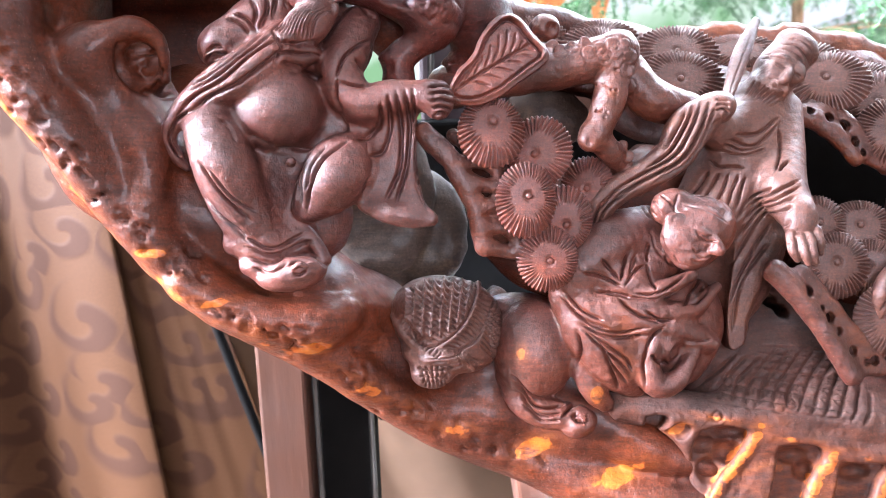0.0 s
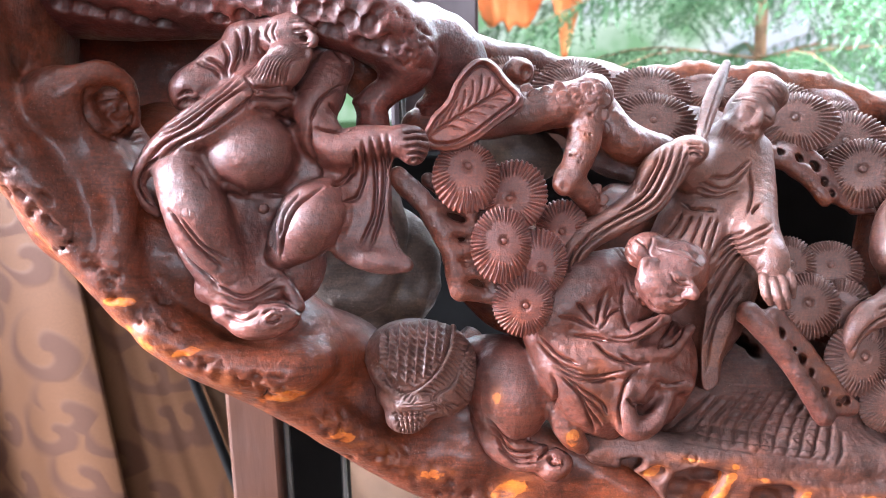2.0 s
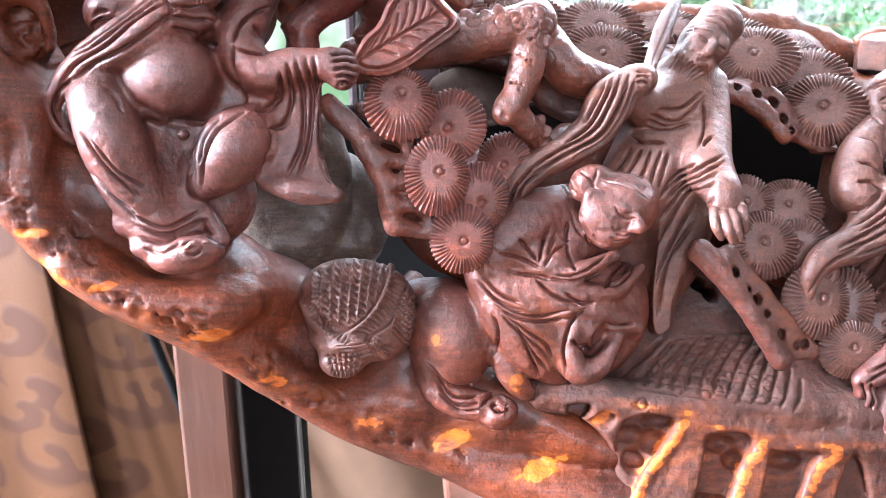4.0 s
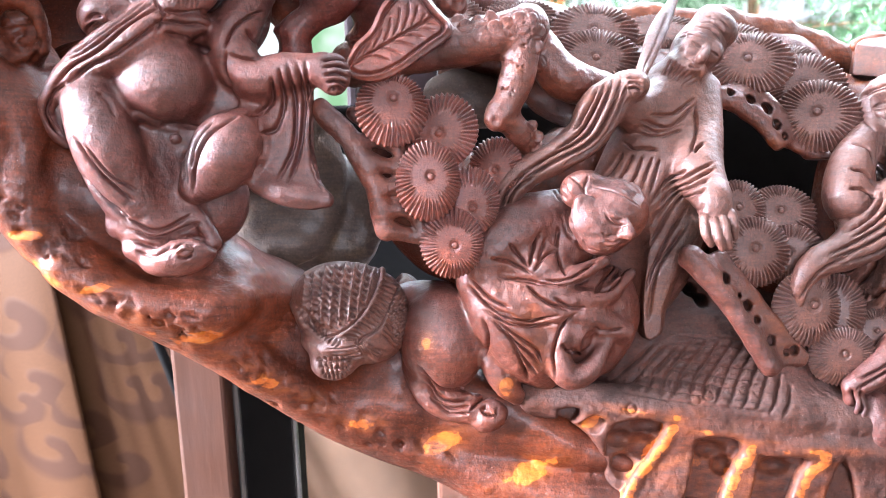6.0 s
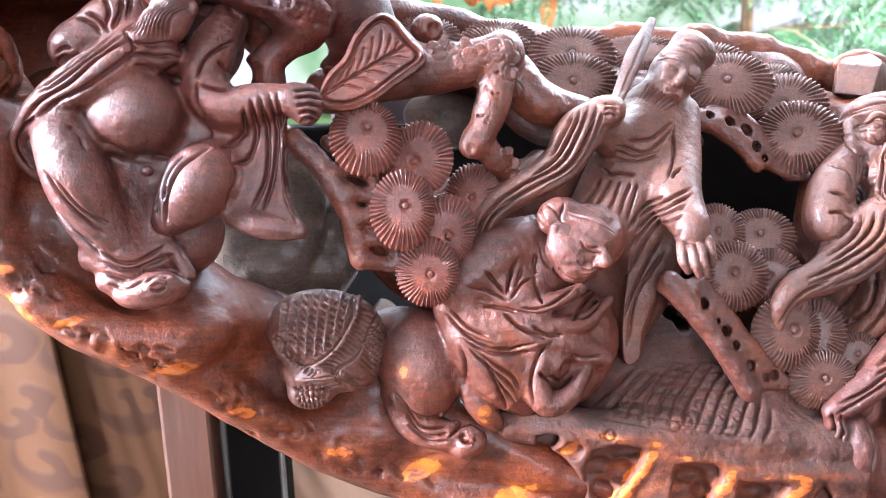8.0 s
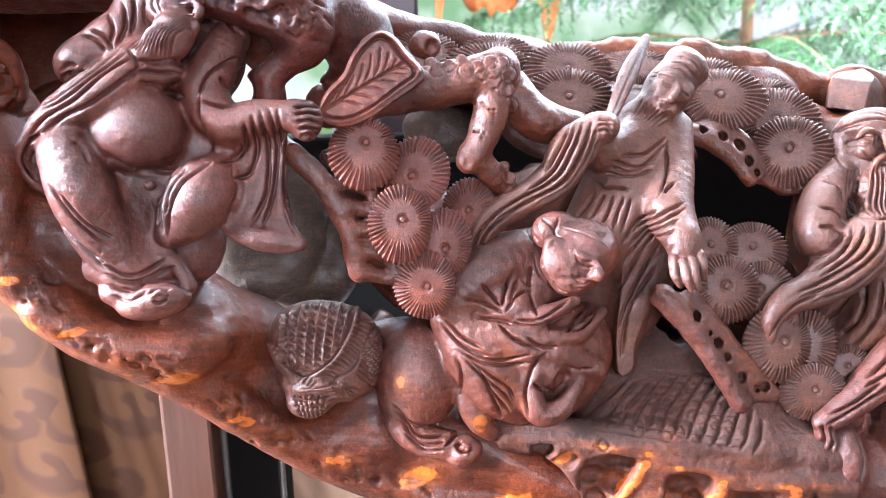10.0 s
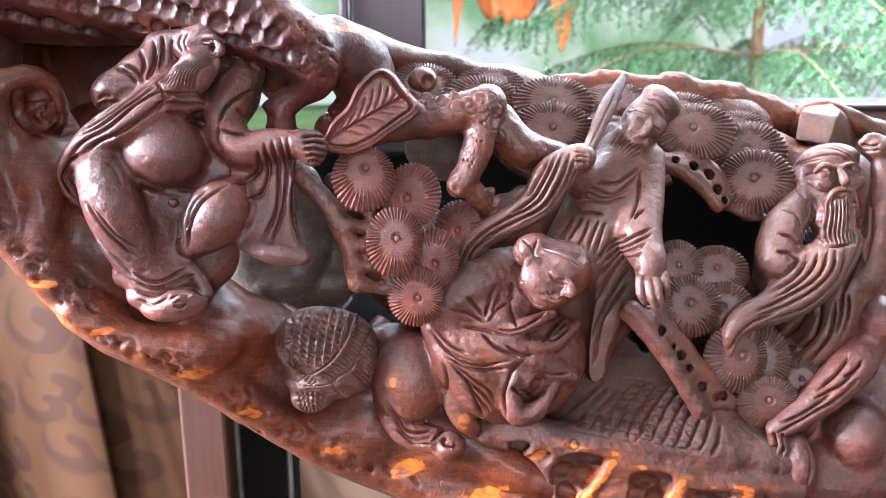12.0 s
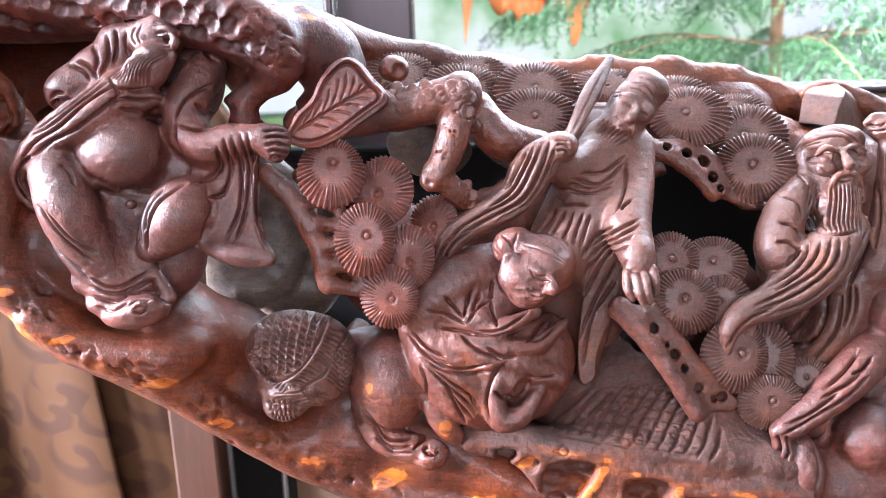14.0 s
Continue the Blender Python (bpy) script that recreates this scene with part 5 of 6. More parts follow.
# net
low = [(-22.5, 500, -40.5), (-17, 500, -48), (-8, 500, -53.5), (2.5, 500, -49.5), (10.5, 500, -41.5), (16, 500, -30), (18, 500, -21.5)]
fig.score(low, 1.0, 1.1, taper=False)
for i in range(8):
    h = i / 7
    top = np.array((-20.5, 500, -23.5)) * (1 - h) + np.array((16, 500, -19)) * h + np.array([0, 0, 4.5 * math.sin(3.14 * h)])
    end = np.array((-20.5, 500, -40.5)) * (1 - h) + np.array((12.5, 500, -35.5)) * h + np.array([0, 0, -11 * math.sin(3.14 * h)])
    fig.score([top, (top + end) / 2 + np.array([1.2 * (0.5 - h), 0, 0]), end], 0.9, -0.6, taper=False)
    count = 6 + round(3 * math.sin(3.14 * h))
    for j in range(count):
        c = top + (end - top) * (j + 0.5 * (i % 2)) / count
        if i < 7:
            fig.score([c, c + np.array([2.6, 0, -2.4]), c + np.array([5.2, 0, -4.6])], 0.7, -0.55, taper=False)
            fig.score([c + np.array([1.2, 0, 1.6]), c + np.array([2.6, 0, 0.4]), c + np.array([3.8, 0, -0.6])], 1.0, 0.9)
# hatched band beside the net, woven side
outer = [(30.5, 506, -27), (25, 500, -39.5), (19, 500, -50.5), (7.5, 500, -57.5)]
fig.score(outer, 0.9, 1.0, taper=False)
p, _ = spline(outer, 1.0, 5)
q, _ = spline([(21, 500, -21), (17.5, 500, -32.5), (12.5, 500, -42), (0.5, 500, -54)], 1.0, 5)
for i in range(len(p)):
    fig.score([q[i], (p[i] + q[i]) / 2 + np.array([0.4, 0, 1.0]), p[i] + np.array([0, 0, 2.2])], 0.7, 0.8)
for i in range(9):
    a, b = np.array((25, 500, -42.5)) + np.array([0.4, 0, -2.2]) * i, np.array((33, 508, -32.5)) + np.array([0, 0, -2.9]) * i
    fig.score([a, (a + b) / 2, b], 0.7, 0.8, taper=False)
    a, b = np.array((27.5, 500, -33.5)) + np.array([-0.8, 0, -2.6]) * i, np.array((34, 508, -40)) + np.array([-0.6, 0, -2.9]) * i
    fig.score([a, (a + b) / 2, b], 0.7, 0.8, taper=False)
for i in range(12):
    h = i / 11
    c = np.array((-24.5, 500, -39)) * (1 - h) + np.array((-2, 500, -58.5)) * h + np.array([0, 0, -2.5 * math.sin(3.14 * h)])
    fig.score([c + np.array([-1.6, 0, -1.8]), c, c + np.array([1.8, 0, 2.0])], 0.7, 0.8)
for i in range(6):
    a, b = np.array((7, 500, -54)) + np.array([1.5, 0, -1.2]) * i, np.array((11, 500, -67)) + np.array([2.3, 0, 0.6]) * i
    fig.score([a, (a + b) / 2, b], 0.8, 0.8)
for i in range(4):
    a, b = np.array((-8.5, 500, -61)) + np.array([1, 0, -2.0]) * i, np.array((9, 500, -58.5)) + np.array([1, 0, -2.4]) * i
    fig.score([a, (a + b) / 2 + np.array([0, 0, -1.0]), b], 0.7, 0.8)
# toothed tassel
for i in range(3):
    a, b = np.array((-14, 500, -67)) + np.array([1.6, 0, -4.2]) * i, np.array((5.5, 500, -66.5)) + np.array([-1.2, 0, -4.0]) * i
    fig.score([a, (a + b) / 2 + np.array([0, 0, -1.6]), b], 1.0, 1.1, taper=False)
for i in range(6):
    a, b = np.array((-13, 500, -66)) + np.array([3.4, 0, 0]) * i, np.array((-9.5, 500, -78)) + np.array([2.3, 0, 0]) * i
    fig.score([a, (a + b) / 2, b], 0.9, 1.0, taper=False)
fig.rough(0.15, 2.2, 17)
shaped("pouch", fig, WOOD_DUSTY, "woven round pouch with twisted bands and a toothed tassel")

# bearded figure with a cap
fig = Clay((240, 465, -95), (405, 610, 130), 1.1)
fig.ball((321.5, 540, 72), (17, 18, 20), 4, -6)
fig.ball((319, 540, 85.5), (18.5, 17, 10.5), 3, 6)
fig.ball((304, 545, 72), (6, 9, 13), 4, 10)
fig.tube([(317.5, 522, 79), (318.5, 518, 73.5), (319.5, 517, 70.5)], [1.7, 2.5, 3.4], 2)
fig.tube([(303.5, 523, 76.5), (307, 520, 80), (313.5, 520.5, 79)], [1.4, 2.1, 1.7], 2)
fig.tube([(320.5, 521, 80), (326.5, 523, 81.5), (333, 527, 79)], [1.6, 1.9, 1.3], 2)
fig.ball((309, 522, 75), (4.5, 2.6, 2.4), 0.8, 10)
fig.ball((327, 524, 78), (4, 2.6, 2.2), 0.8, -10)
fig.ball((308.5, 523, 68.5), (6, 5, 5), 3)
fig.ball((331, 526, 70.5), (5, 5, 5), 3)
fig.tube([(320, 527, 59.5), (318.5, 528, 45), (318.5, 530, 32)], [9, 12.5, 11], 3)
fig.tube([(319, 518, 65.5), (314, 519, 64), (311, 521, 56.5), (310, 523, 47)], [1.4, 2.0, 1.8, 1.0], 0.8)
fig.tube([(320, 518, 65.5), (325.5, 520, 64), (329.5, 523, 57), (332, 525, 49)], [1.4, 2.0, 1.8, 1.0], 0.8)
fig.ball((320, 520, 61.5), (3.2, 2.5, 1.6), 0.8)
for line, w, d in (([(302, 516, 74), (306.5, 516, 76), (311, 516, 74.5)], 0.8, 0.8), ([(302.5, 516, 73), (306.5, 516, 72), (311, 516, 73.5)], 0.7, 0.7), ([(320, 516, 76.5), (323, 516, 78.5), (327, 516, 76.5)], 0.8, 0.8), ([(315, 516, 60.5), (318.5, 516, 60), (321.5, 516, 61)], 0.8, 0.9),
                   ([(292, 520, 79.5), (301, 520, 90), (317, 520, 91.5), (330.5, 520, 82.5)], 1.0, 1.0), ([(291.5, 520, 83), (301, 520, 93), (316, 520, 94.5), (328, 520, 87.5)], 0.9, 0.9), ([(293, 520, 76), (303.5, 520, 85.5), (318.5, 520, 87), (331.5, 520, 79)], 1.0, 1.0), ([(292, 520, 73), (299, 520, 81), (308, 520, 84)], 0.8, 0.8),
                   ([(303.5, 516, 70), (308, 516, 65), (311.5, 516, 65)], 0.7, 0.7), ([(312, 516, 82), (314, 516, 79.5), (313.5, 516, 77)], 0.7, 0.6), ([(298, 518, 72.5), (298, 518, 65.5), (301, 518, 59.5)], 0.9, 0.9)):
    fig.score(line, w, d)
for i in range(12):
    h = i / 11
    p, q = np.array((302.5, 515, 58.5)) * (1 - h) + np.array((327, 515, 59)) * h, np.array((298, 515, 31.5)) * (1 - h) + np.array((326, 515, 30)) * h
    fig.score([p, (p + q) / 2 + np.array([2.5 * (h - 0.5), 0, 0]), q], 1.0, 1.2)
# raised sleeve and the fist round a hooked cane
fig.tube([(342.5, 534, 10), (346.5, 533, 34), (350, 533, 63), (349, 532, 86.5)], [11, 9, 8, 6], 4)
fig.ball((345, 530, 93.5), (9, 8, 7), 3)
fig.tube([(336, 530, 95.5), (338.5, 528, 98.5), (344.5, 528, 98.5), (349, 529, 93.5), (350.5, 531, 77), (351.5, 532, 58)], [2.8, 3, 3, 3, 2.6, 2.4], 1.5)
for line in ([(334.5, 520, 94.5), (338.5, 520, 93), (343, 520, 94.5)], [(335, 520, 90.5), (339, 520, 89.5), (343.5, 520, 90.5)], [(336.5, 520, 69), (339, 520, 50), (335.5, 520, 29)], [(341.5, 520, 57.5), (341, 520, 38.5), (338, 520, 22)], [(334, 520, 50), (336.5, 520, 34), (333, 520, 17.5)]):
    fig.score(list(line), 1.0, 1.2)
# robe: shoulder, sleeve drawn across the chest and trailing into a curl, long folds below
fig.ball((325, 555, 13.5), (36, 22, 34), 8)
fig.ball((333, 560, -21.5), (36, 22, 42), 8)
fig.ball((350.5, 556, -5.5), (20, 22, 36), 6)
fig.tube([(300.5, 540, 56), (288, 532, 40), (283, 526, 20.5), (293, 524, 11.5)], [10, 13, 14, 12], 6)
fig.tube([(327, 528, 32.5), (312.5, 521, 21.5), (295, 517, 5), (276, 515, -8.5), (259.5, 514, -15.5), (251, 515, -26.5), (250.5, 517, -38)], [10, 15, 16, 11, 8.5, 6, 3], 4)
fig.tube([(261.5, 520, -17), (265, 519, -24), (263, 519, -33.5)], [4, 3, 2], 3)
fig.tube([(333, 540, 9.5), (324, 540, -20), (307.5, 545, -50)], [12, 14, 10], 6)
fig.tube([(341.5, 538, 14.5), (340, 540, -14.5), (332, 545, -39.5)], [9, 9, 8], 5)
for line in ([(311, 510, 27.5), (306, 510, 12.5), (285.5, 510, -4), (263, 510, -14)], [(306.5, 510, 27.5), (299, 510, 12), (281, 510, -1), (262.5, 510, -10.5)], [(301, 510, 26), (292, 510, 12), (274, 510, -2)], [(317, 510, 27.5), (312.5, 510, 10), (292.5, 510, -8.5), (272, 510, -16)], [(296, 510, 26), (286, 510, 12), (271.5, 510, 1)],
             [(291.5, 510, 23.5), (282.5, 510, 14), (272.5, 510, 7)], [(283.5, 515, 53.5), (293, 515, 49), (295.5, 515, 39.5)], [(279.5, 515, 37), (288.5, 515, 35), (293.5, 515, 28)], [(277.5, 515, 25.5), (284.5, 515, 25.5), (291.5, 515, 21)], [(299, 512, 33), (310.5, 512, 30.5), (324.5, 512, 32.5)], [(274, 510, -11.5), (258.5, 510, -20), (249.5, 510, -35)],
             [(309.5, 515, -4), (304, 515, -22.5), (288.5, 515, -44)], [(314, 515, -6), (309, 515, -27), (295.5, 515, -44)], [(303.5, 515, -6.5), (297, 515, -20.5), (286, 515, -37)], [(320, 515, -6), (317, 515, -27), (305, 515, -46)], [(324.5, 515, 1), (323.5, 515, -13), (320.5, 515, -24.5)], [(328, 515, 1), (328.5, 515, -13), (325.5, 515, -27)],
             [(333, 520, 33.5), (326, 520, 24), (319.5, 520, 10)], [(335.5, 520, 26.5), (331, 520, 15), (324.5, 520, 0.5)]):
    fig.score(line, 1.25, 1.5)
fig.rough(0.25, 3.0, 14)
shaped("figurine", fig, WOOD_DUSTY, "long-bearded capped figure in a draped robe, dusty wood")

# seated round figure at the end of the group
fig = Clay((255, 455, -170), (430, 600, 25), 1.4)
fig.ball((338, 538, -90.5), (21, 22, 21), 3)
fig.tube([(344, 536, -34), (333.5, 529, -44.5), (315.5, 524, -60.5), (296.5, 520, -75), (282, 519, -84.5)], [11, 13.5, 12, 9, 6.5], 3)
fig.ball((284, 520, -94.5), (6, 7, 11), 2, 20)
fig.ball((297, 526, -107), (12, 14, 21), 2, 8)
fig.ball((349.5, 535, -16.5), (14, 16, 17), 4)
fig.ball((371.5, 560, -66), (40, 26, 60), 8)
fig.ball((326, 550, -120), (50, 26, 26), 8)
for p0, p1, p2 in (((331.5, 512, -42.5), (320.5, 512, -54), (303, 512, -63.5)), ((330, 512, -51.5), (317.5, 512, -63.5), (298.5, 512, -74.5)), ((326.5, 512, -36.5), (317.5, 512, -47.5), (305, 512, -58.5)), ((314, 512, -59.5), (298.5, 512, -71), (283, 512, -79)), ((308, 512, -68.5), (293.5, 512, -78), (281, 512, -85.5)),
                   ((278.5, 515, -85.5), (280, 515, -92), (278.5, 515, -100)), ((283.5, 515, -85.5), (285.5, 515, -93.5), (282, 515, -105)), ((302, 515, -91.5), (303.5, 515, -101.5), (301.5, 515, -117.5)), ((333.5, 520, -40), (327, 520, -47), (320.5, 520, -50))):
    fig.score([p0, p1, p2], 1.2, 1.6)
fig.rough(0.3, 3.0, 15)
shaped("figurine", fig, WOOD, "seated round figure, glossy red-brown wood")
del fig


# faceted stump behind the capped figure
bm = bmesh.new()
for q in ((322, 598, 121), (323.5, 598, 125), (346.5, 588, 124), (342.5, 584, 119.5), (336, 582, 100.5), (318.5, 594, 105), (335.5, 606, 133.5), (345.5, 604, 133.5), (357.5, 606, 126.5), (368.5, 612, 116), (365.5, 606, 98.5), (334.5, 625, 133.5), (374.5, 625, 120), (371, 625, 99.5), (330, 625, 105)):
    bm.verts.new([(v - o) / 1000 for v, o in zip(q, BASE)])
bmesh.ops.convex_hull(bm, input=bm.verts)
bmesh.ops.bevel(bm, geom=bm.edges, offset=0.0007, segments=2, affect="EDGES", clamp_overlap=True)
part("stump", bm, WOOD_STUMP, carving, "faceted worn stump with a pale ridge")


# pine foliage: round rosettes with incised needles and a button in the middle
def rosette(rx, rz, bx, bz, seed):
    """A disc with a button at (bx, bz) of its half-axes and needles cut from the button's field out to the edge."""
    rnd = random.Random(seed)
    rays = 38 + round(0.45 * (rx + rz) / 2)
    n, small = rays * 4, min(rx, rz)
    turn = rnd.uniform(0, 6.28)
    depth, start = [rnd.uniform(0.8, 1.15) for _ in range(rays)], [rnd.uniform(0.40, 0.55) for _ in range(rays)]
    rings = [("b", q) for q in (0.0, 0.05, 0.085, 0.105, 0.125, 0.15)] + [("d", q) for q in (0.12, 0.25, 0.36, 0.42, 0.48, 0.54, 0.6, 0.68, 0.76, 0.84, 0.91, 0.96, 1.0)]
    verts, faces = [], []
    for kind, q in rings:
        for i in range(n):
            a = turn + 2 * math.pi * i / n
            ux, uz = math.cos(a) * small / rx, math.sin(a) * small / rz
            A, B, C = ux * ux + uz * uz, bx * ux + bz * uz, bx * bx + bz * bz - 1
            edge = small * (-B + math.sqrt(B * B - A * C)) / A
            k = (i // 4) % rays
            g = (0.5 + 0.5 * math.cos(2 * math.pi * (i % 4) / 4)) ** 1.6
            if kind == "b":
                r, h = small * q, {0.0: 0.03, 0.05: 0.03, 0.085: 0.015, 0.105: -0.05, 0.125: -0.05, 0.15: 0.0}[q]
            else:
                r0 = small * 0.15
                r = r0 + (edge - r0) * q
                fade = min(1, max(0, (q - start[k]) / 0.1)) * depth[k]
                h = -0.15 * g * fade - 0.06 * max(0, q - 0.55) ** 2 / 0.2 + 0.05 * fade
                r *= 1 - 0.05 * g * (q > 0.9)
            x, z = bx * rx + r * math.cos(a), bz * rz + r * math.sin(a)
            dome = 0.085 * (1 - (x / rx) ** 2 - (z / rz) ** 2)
            verts.append((x / 1000, -small * (h + dome) / 1000, z / 1000))
    for i in range(n):
        x, z = verts[(len(rings) - 1) * n + i][0], verts[(len(rings) - 1) * n + i][2]
        verts.append((0.9 * x, small * 0.2 / 1000, 0.9 * z))
    for j in range(len(rings)):
        for i in range(n):
            k = (i + 1) % n
            faces.append((j * n + i, j * n + k, (j + 1) * n + k, (j + 1) * n + i))
    faces.append(tuple(reversed(range(len(rings) * n, len(rings) * n + n))))
    me = bpy.data.meshes.new("rosette")
    me.from_pydata(verts, [], faces)
    me.validate()
    me.shade_smooth()
    return me


def cluster(label, material, discs):
    """discs: the middle, the half-axes, how far it nods and swings, and where the button sits."""
    top = new("pine_cluster")
    top.parent = carving
    tagged(top, label=label)
    for i, (c, rx, rz, nod, swing, bx, bz) in enumerate(discs):
        ob = link("rosette", rosette(rx, rz, bx, bz, i + 1), material, top)
        ob.matrix_basis = Matrix.LocRotScale([(q - o) / 1000 for q, o in zip(c, BASE)], Euler((radians(-nod), 0, radians(swing))), None)


cluster("red-brown pine rosettes with incised needles", WOOD_RED, (
    ((26, 482, 62.5), 19, 20, 4, 10, 0.05, 0.3), ((53, 494, 54), 18.5, 20, 4, -12, -0.15, -0.1), ((44.5, 482, 26), 17, 21, -2, 6, 0.08, 0.12), ((57, 492, -5.5), 17, 19, -10, -4, 0.1, -0.05),
    ((66.5, 499, 17), 16.5, 19, 0, -14, 0.1, -0.2), ((81, 507, 37), 15, 16, 6, -18, 0.0, -0.2)))
cluster("dusty brown pine rosettes along the upper edge", WOOD_DUSTY, (
    ((140, 533, 100), 28, 19, 12, 0, 0.02, 0.05), ((142, 546, 119.5), 27, 19, 18, 0, 0, 0), ((95.5, 552, 120.5), 28, 19, 20, 4, 0.1, 0), ((57.5, 566, 132.5), 24, 17, 20, 8, 0, 0), ((102.5, 578, 136), 24, 15, 24, 0, 0, 0),
    ((189.5, 572, 126.5), 27, 13, 24, 0, 0, 0), ((237.5, 552, 103.5), 26, 20, 14, -6, -0.1, 0.1), ((231.5, 572, 118.5), 26, 16, 18, -4, 0, 0), ((279, 572, 93.5), 25, 22, 14, -12, -0.1, 0), ((276.5, 595, 111.5), 23, 15, 20, -8, 0, 0),
    ((274.5, 545, 70.5), 25, 22, 4, -12, -0.05, 0.1), ((313.5, 600, 95), 20, 14, 18, -8, 0, 0)))
cluster("dusty grey-brown pine rosettes beside the net", WOOD_DUSTY, (
    ((221.5, 530, 15.5), 17, 17, 10, 4, 0, 0), ((246.5, 532, 12.5), 21, 17, 8, -4, 0, 0.1), ((226.5, 518, -9.5), 21, 20, 0, 4, 0, 0.1), ((249.5, 524, -11.5), 19, 18, 0, -10, -0.1, 0.1), ((255, 517, -41), 21, 22, -2, 6, 0.2, 0.1),
    ((276.5, 526, -42), 16, 21, 0, -10, -0.2, 0), ((276.5, 520, -68), 20, 17, -8, 0, 0.05, 0.1), ((301, 530, -54.5), 14, 13, 4, -8, 0, 0)))

# ---- the room ----
# walls, floor, ceiling; the front wall holds the garden window
def wall_with_hole(name, axis, at, thick, lo, hi, hole, label):
    """A wall across x or y with one opening, as butted blocks in one mesh."""
    bm = bmesh.new()
    (a0, z0), (a1, z1) = lo, hi
    (h0, k0), (h1, k1) = hole
    for p, q in (((a0, z0), (h0, z1)), ((h1, z0), (a1, z1)), ((h0, z0), (h1, k0)), ((h0, k1), (h1, z1))):
        if axis == "x":
            prism(bm, (p[0], at, p[1]), (q[0], at + thick, q[1]))
        else:
            prism(bm, (at, p[0], p[1]), (at + thick, q[0], q[1]))
    return tagged(part(name, bm, WALL), label, "wall", kind="structure")


wall_with_hole("wall_front", "x", 1.16, 0.16, (-2.9, 0), (2.6, 2.7), ((-0.36, 0.45), (1.9, 2.35)), "cream plaster wall round the garden window")
wall_with_hole("wall_left", "y", -2.9, 0.16, (-2.9, 0), (1.16, 2.7), ((-0.47, 1.18), (0.87, 2.42)), "cream plaster wall with an opening")
# the rear opening is invented, to go with the fill lamp
wall_with_hole("wall_rear", "x", -2.9, 0.16, (-2.74, 0), (2.6, 2.7), ((-0.3, 1.35), (1.4, 2.55)), "cream plaster wall with an opening")
tagged(block("wall_right", (2.6, -2.9, 0), (2.76, 1.32, 2.7), WALL, bevel=0), "cream plaster wall", "wall", kind="structure")
tagged(block("floor", (-2.9, -2.9, -0.1), (2.76, 1.32, 0.0), FLOOR, bevel=0), "brown wooden floor", "floor", kind="structure")
tagged(block("ceiling", (-2.9, -2.9, 2.7), (2.76, 1.32, 2.8), CEIL, bevel=0), "white painted ceiling", "ceiling", kind="structure")

# stand behind and under the carving
stand = new("display_stand")
stand.location = (0, 0.66, 0)
tagged(stand, "dark wooden display stand with black panel and brown post", "stand")


def stand_part(name, lo, hi, material, label="", bevel=0.003):
    off = Vector((0, 0.66, 0))
    ob = block(name, Vector(lo) - off, Vector(hi) - off, material, stand, label, bevel)
    return ob


stand_part("leg", (-0.157, 0.67, 0.0), (-0.118, 0.715, 1.04), POST_WOOD, "reddish brown varnished post")
stand_part("leg", (-0.116, 0.69, 0.0), (-0.066, 0.725, 1.04), BLACK, "black lacquered post with worn grey edges")
stand_part("edge_strip", (-0.1155, 0.687, 0.0), (-0.111, 0.6895, 1.04), GREY_EDGE)
stand_part("edge_strip", (-0.0705, 0.687, 0.0), (-0.066, 0.6895, 1.04), GREY_EDGE)
# black board extended behind the carving to stand for the shade in its openings
stand_part("dark_backing_panel", (-0.065, 0.715, 0.905), (0.75, 0.735, 1.163), BLACK, "matt black panel, extended to make the carving's openings dark")
stand_part("leg", (0.70, 0.69, 0.0), (0.75, 0.714, 0.905), BLACK)
stand_part("upright", (-0.021, 0.765, 0.9), (0.053, 0.80, 2.0), DARK_WOOD, "dark stained upright with a lighter bead")
stand_part("bead", (-0.014, 0.7615, 0.9), (-0.0085, 0.7645, 2.0), GREY_EDGE)
stand_part("rail", (0.054, 0.766, 1.115), (0.95, 0.805, 1.19), RAIL_WOOD, "brown wooden cross rail")
stand_part("ledge", (0.054, 0.76, 1.1905), (0.95, 0.815, 1.196), DARK_WOOD)
stand_part("upright", (0.952, 0.765, 0.0), (1.0, 0.80, 2.0), DARK_WOOD)
shelf_z = (RIG @ Vector((0.2, 0.54, -0.203)))[2]
stand_part("shelf", (0.045, 0.40, shelf_z - 0.03), (0.75, 0.66, shelf_z), POST_WOOD, "reddish brown shelf board")
stand_part("bracket", (0.40, 0.44, shelf_z - 0.10), (0.43, 0.71, shelf_z - 0.031), POST_WOOD)
stand_part("leg", (0.62, 0.42, 0.0), (0.66, 0.46, shelf_z - 0.031), POST_WOOD)

# white cloth on the shelf behind the carving
bm = bmesh.new()
bmesh.ops.create_icosphere(bm, subdivisions=4, radius=1.0)
for v in bm.verts:
    n = v.co.normalized()
    k = 1 + 0.16 * noise.noise(n * 2.3) + 0.06 * noise.noise(n * 6.0)
    v.co = Vector((0.05 * n.x * k, 0.03 * n.y * k, max(-0.6, n.z) * 0.034 * k))
cloth = part("white_cloth", bm, plain("white_cotton", (0.78, 0.79, 0.82), 0.85, vary=0.06, scale=40, bump=0.002), None, smooth=True)
cloth.location = (0.125, 0.625, shelf_z + 0.0215)
tagged(cloth, "crumpled white cotton cloth on the shelf", "cloth")


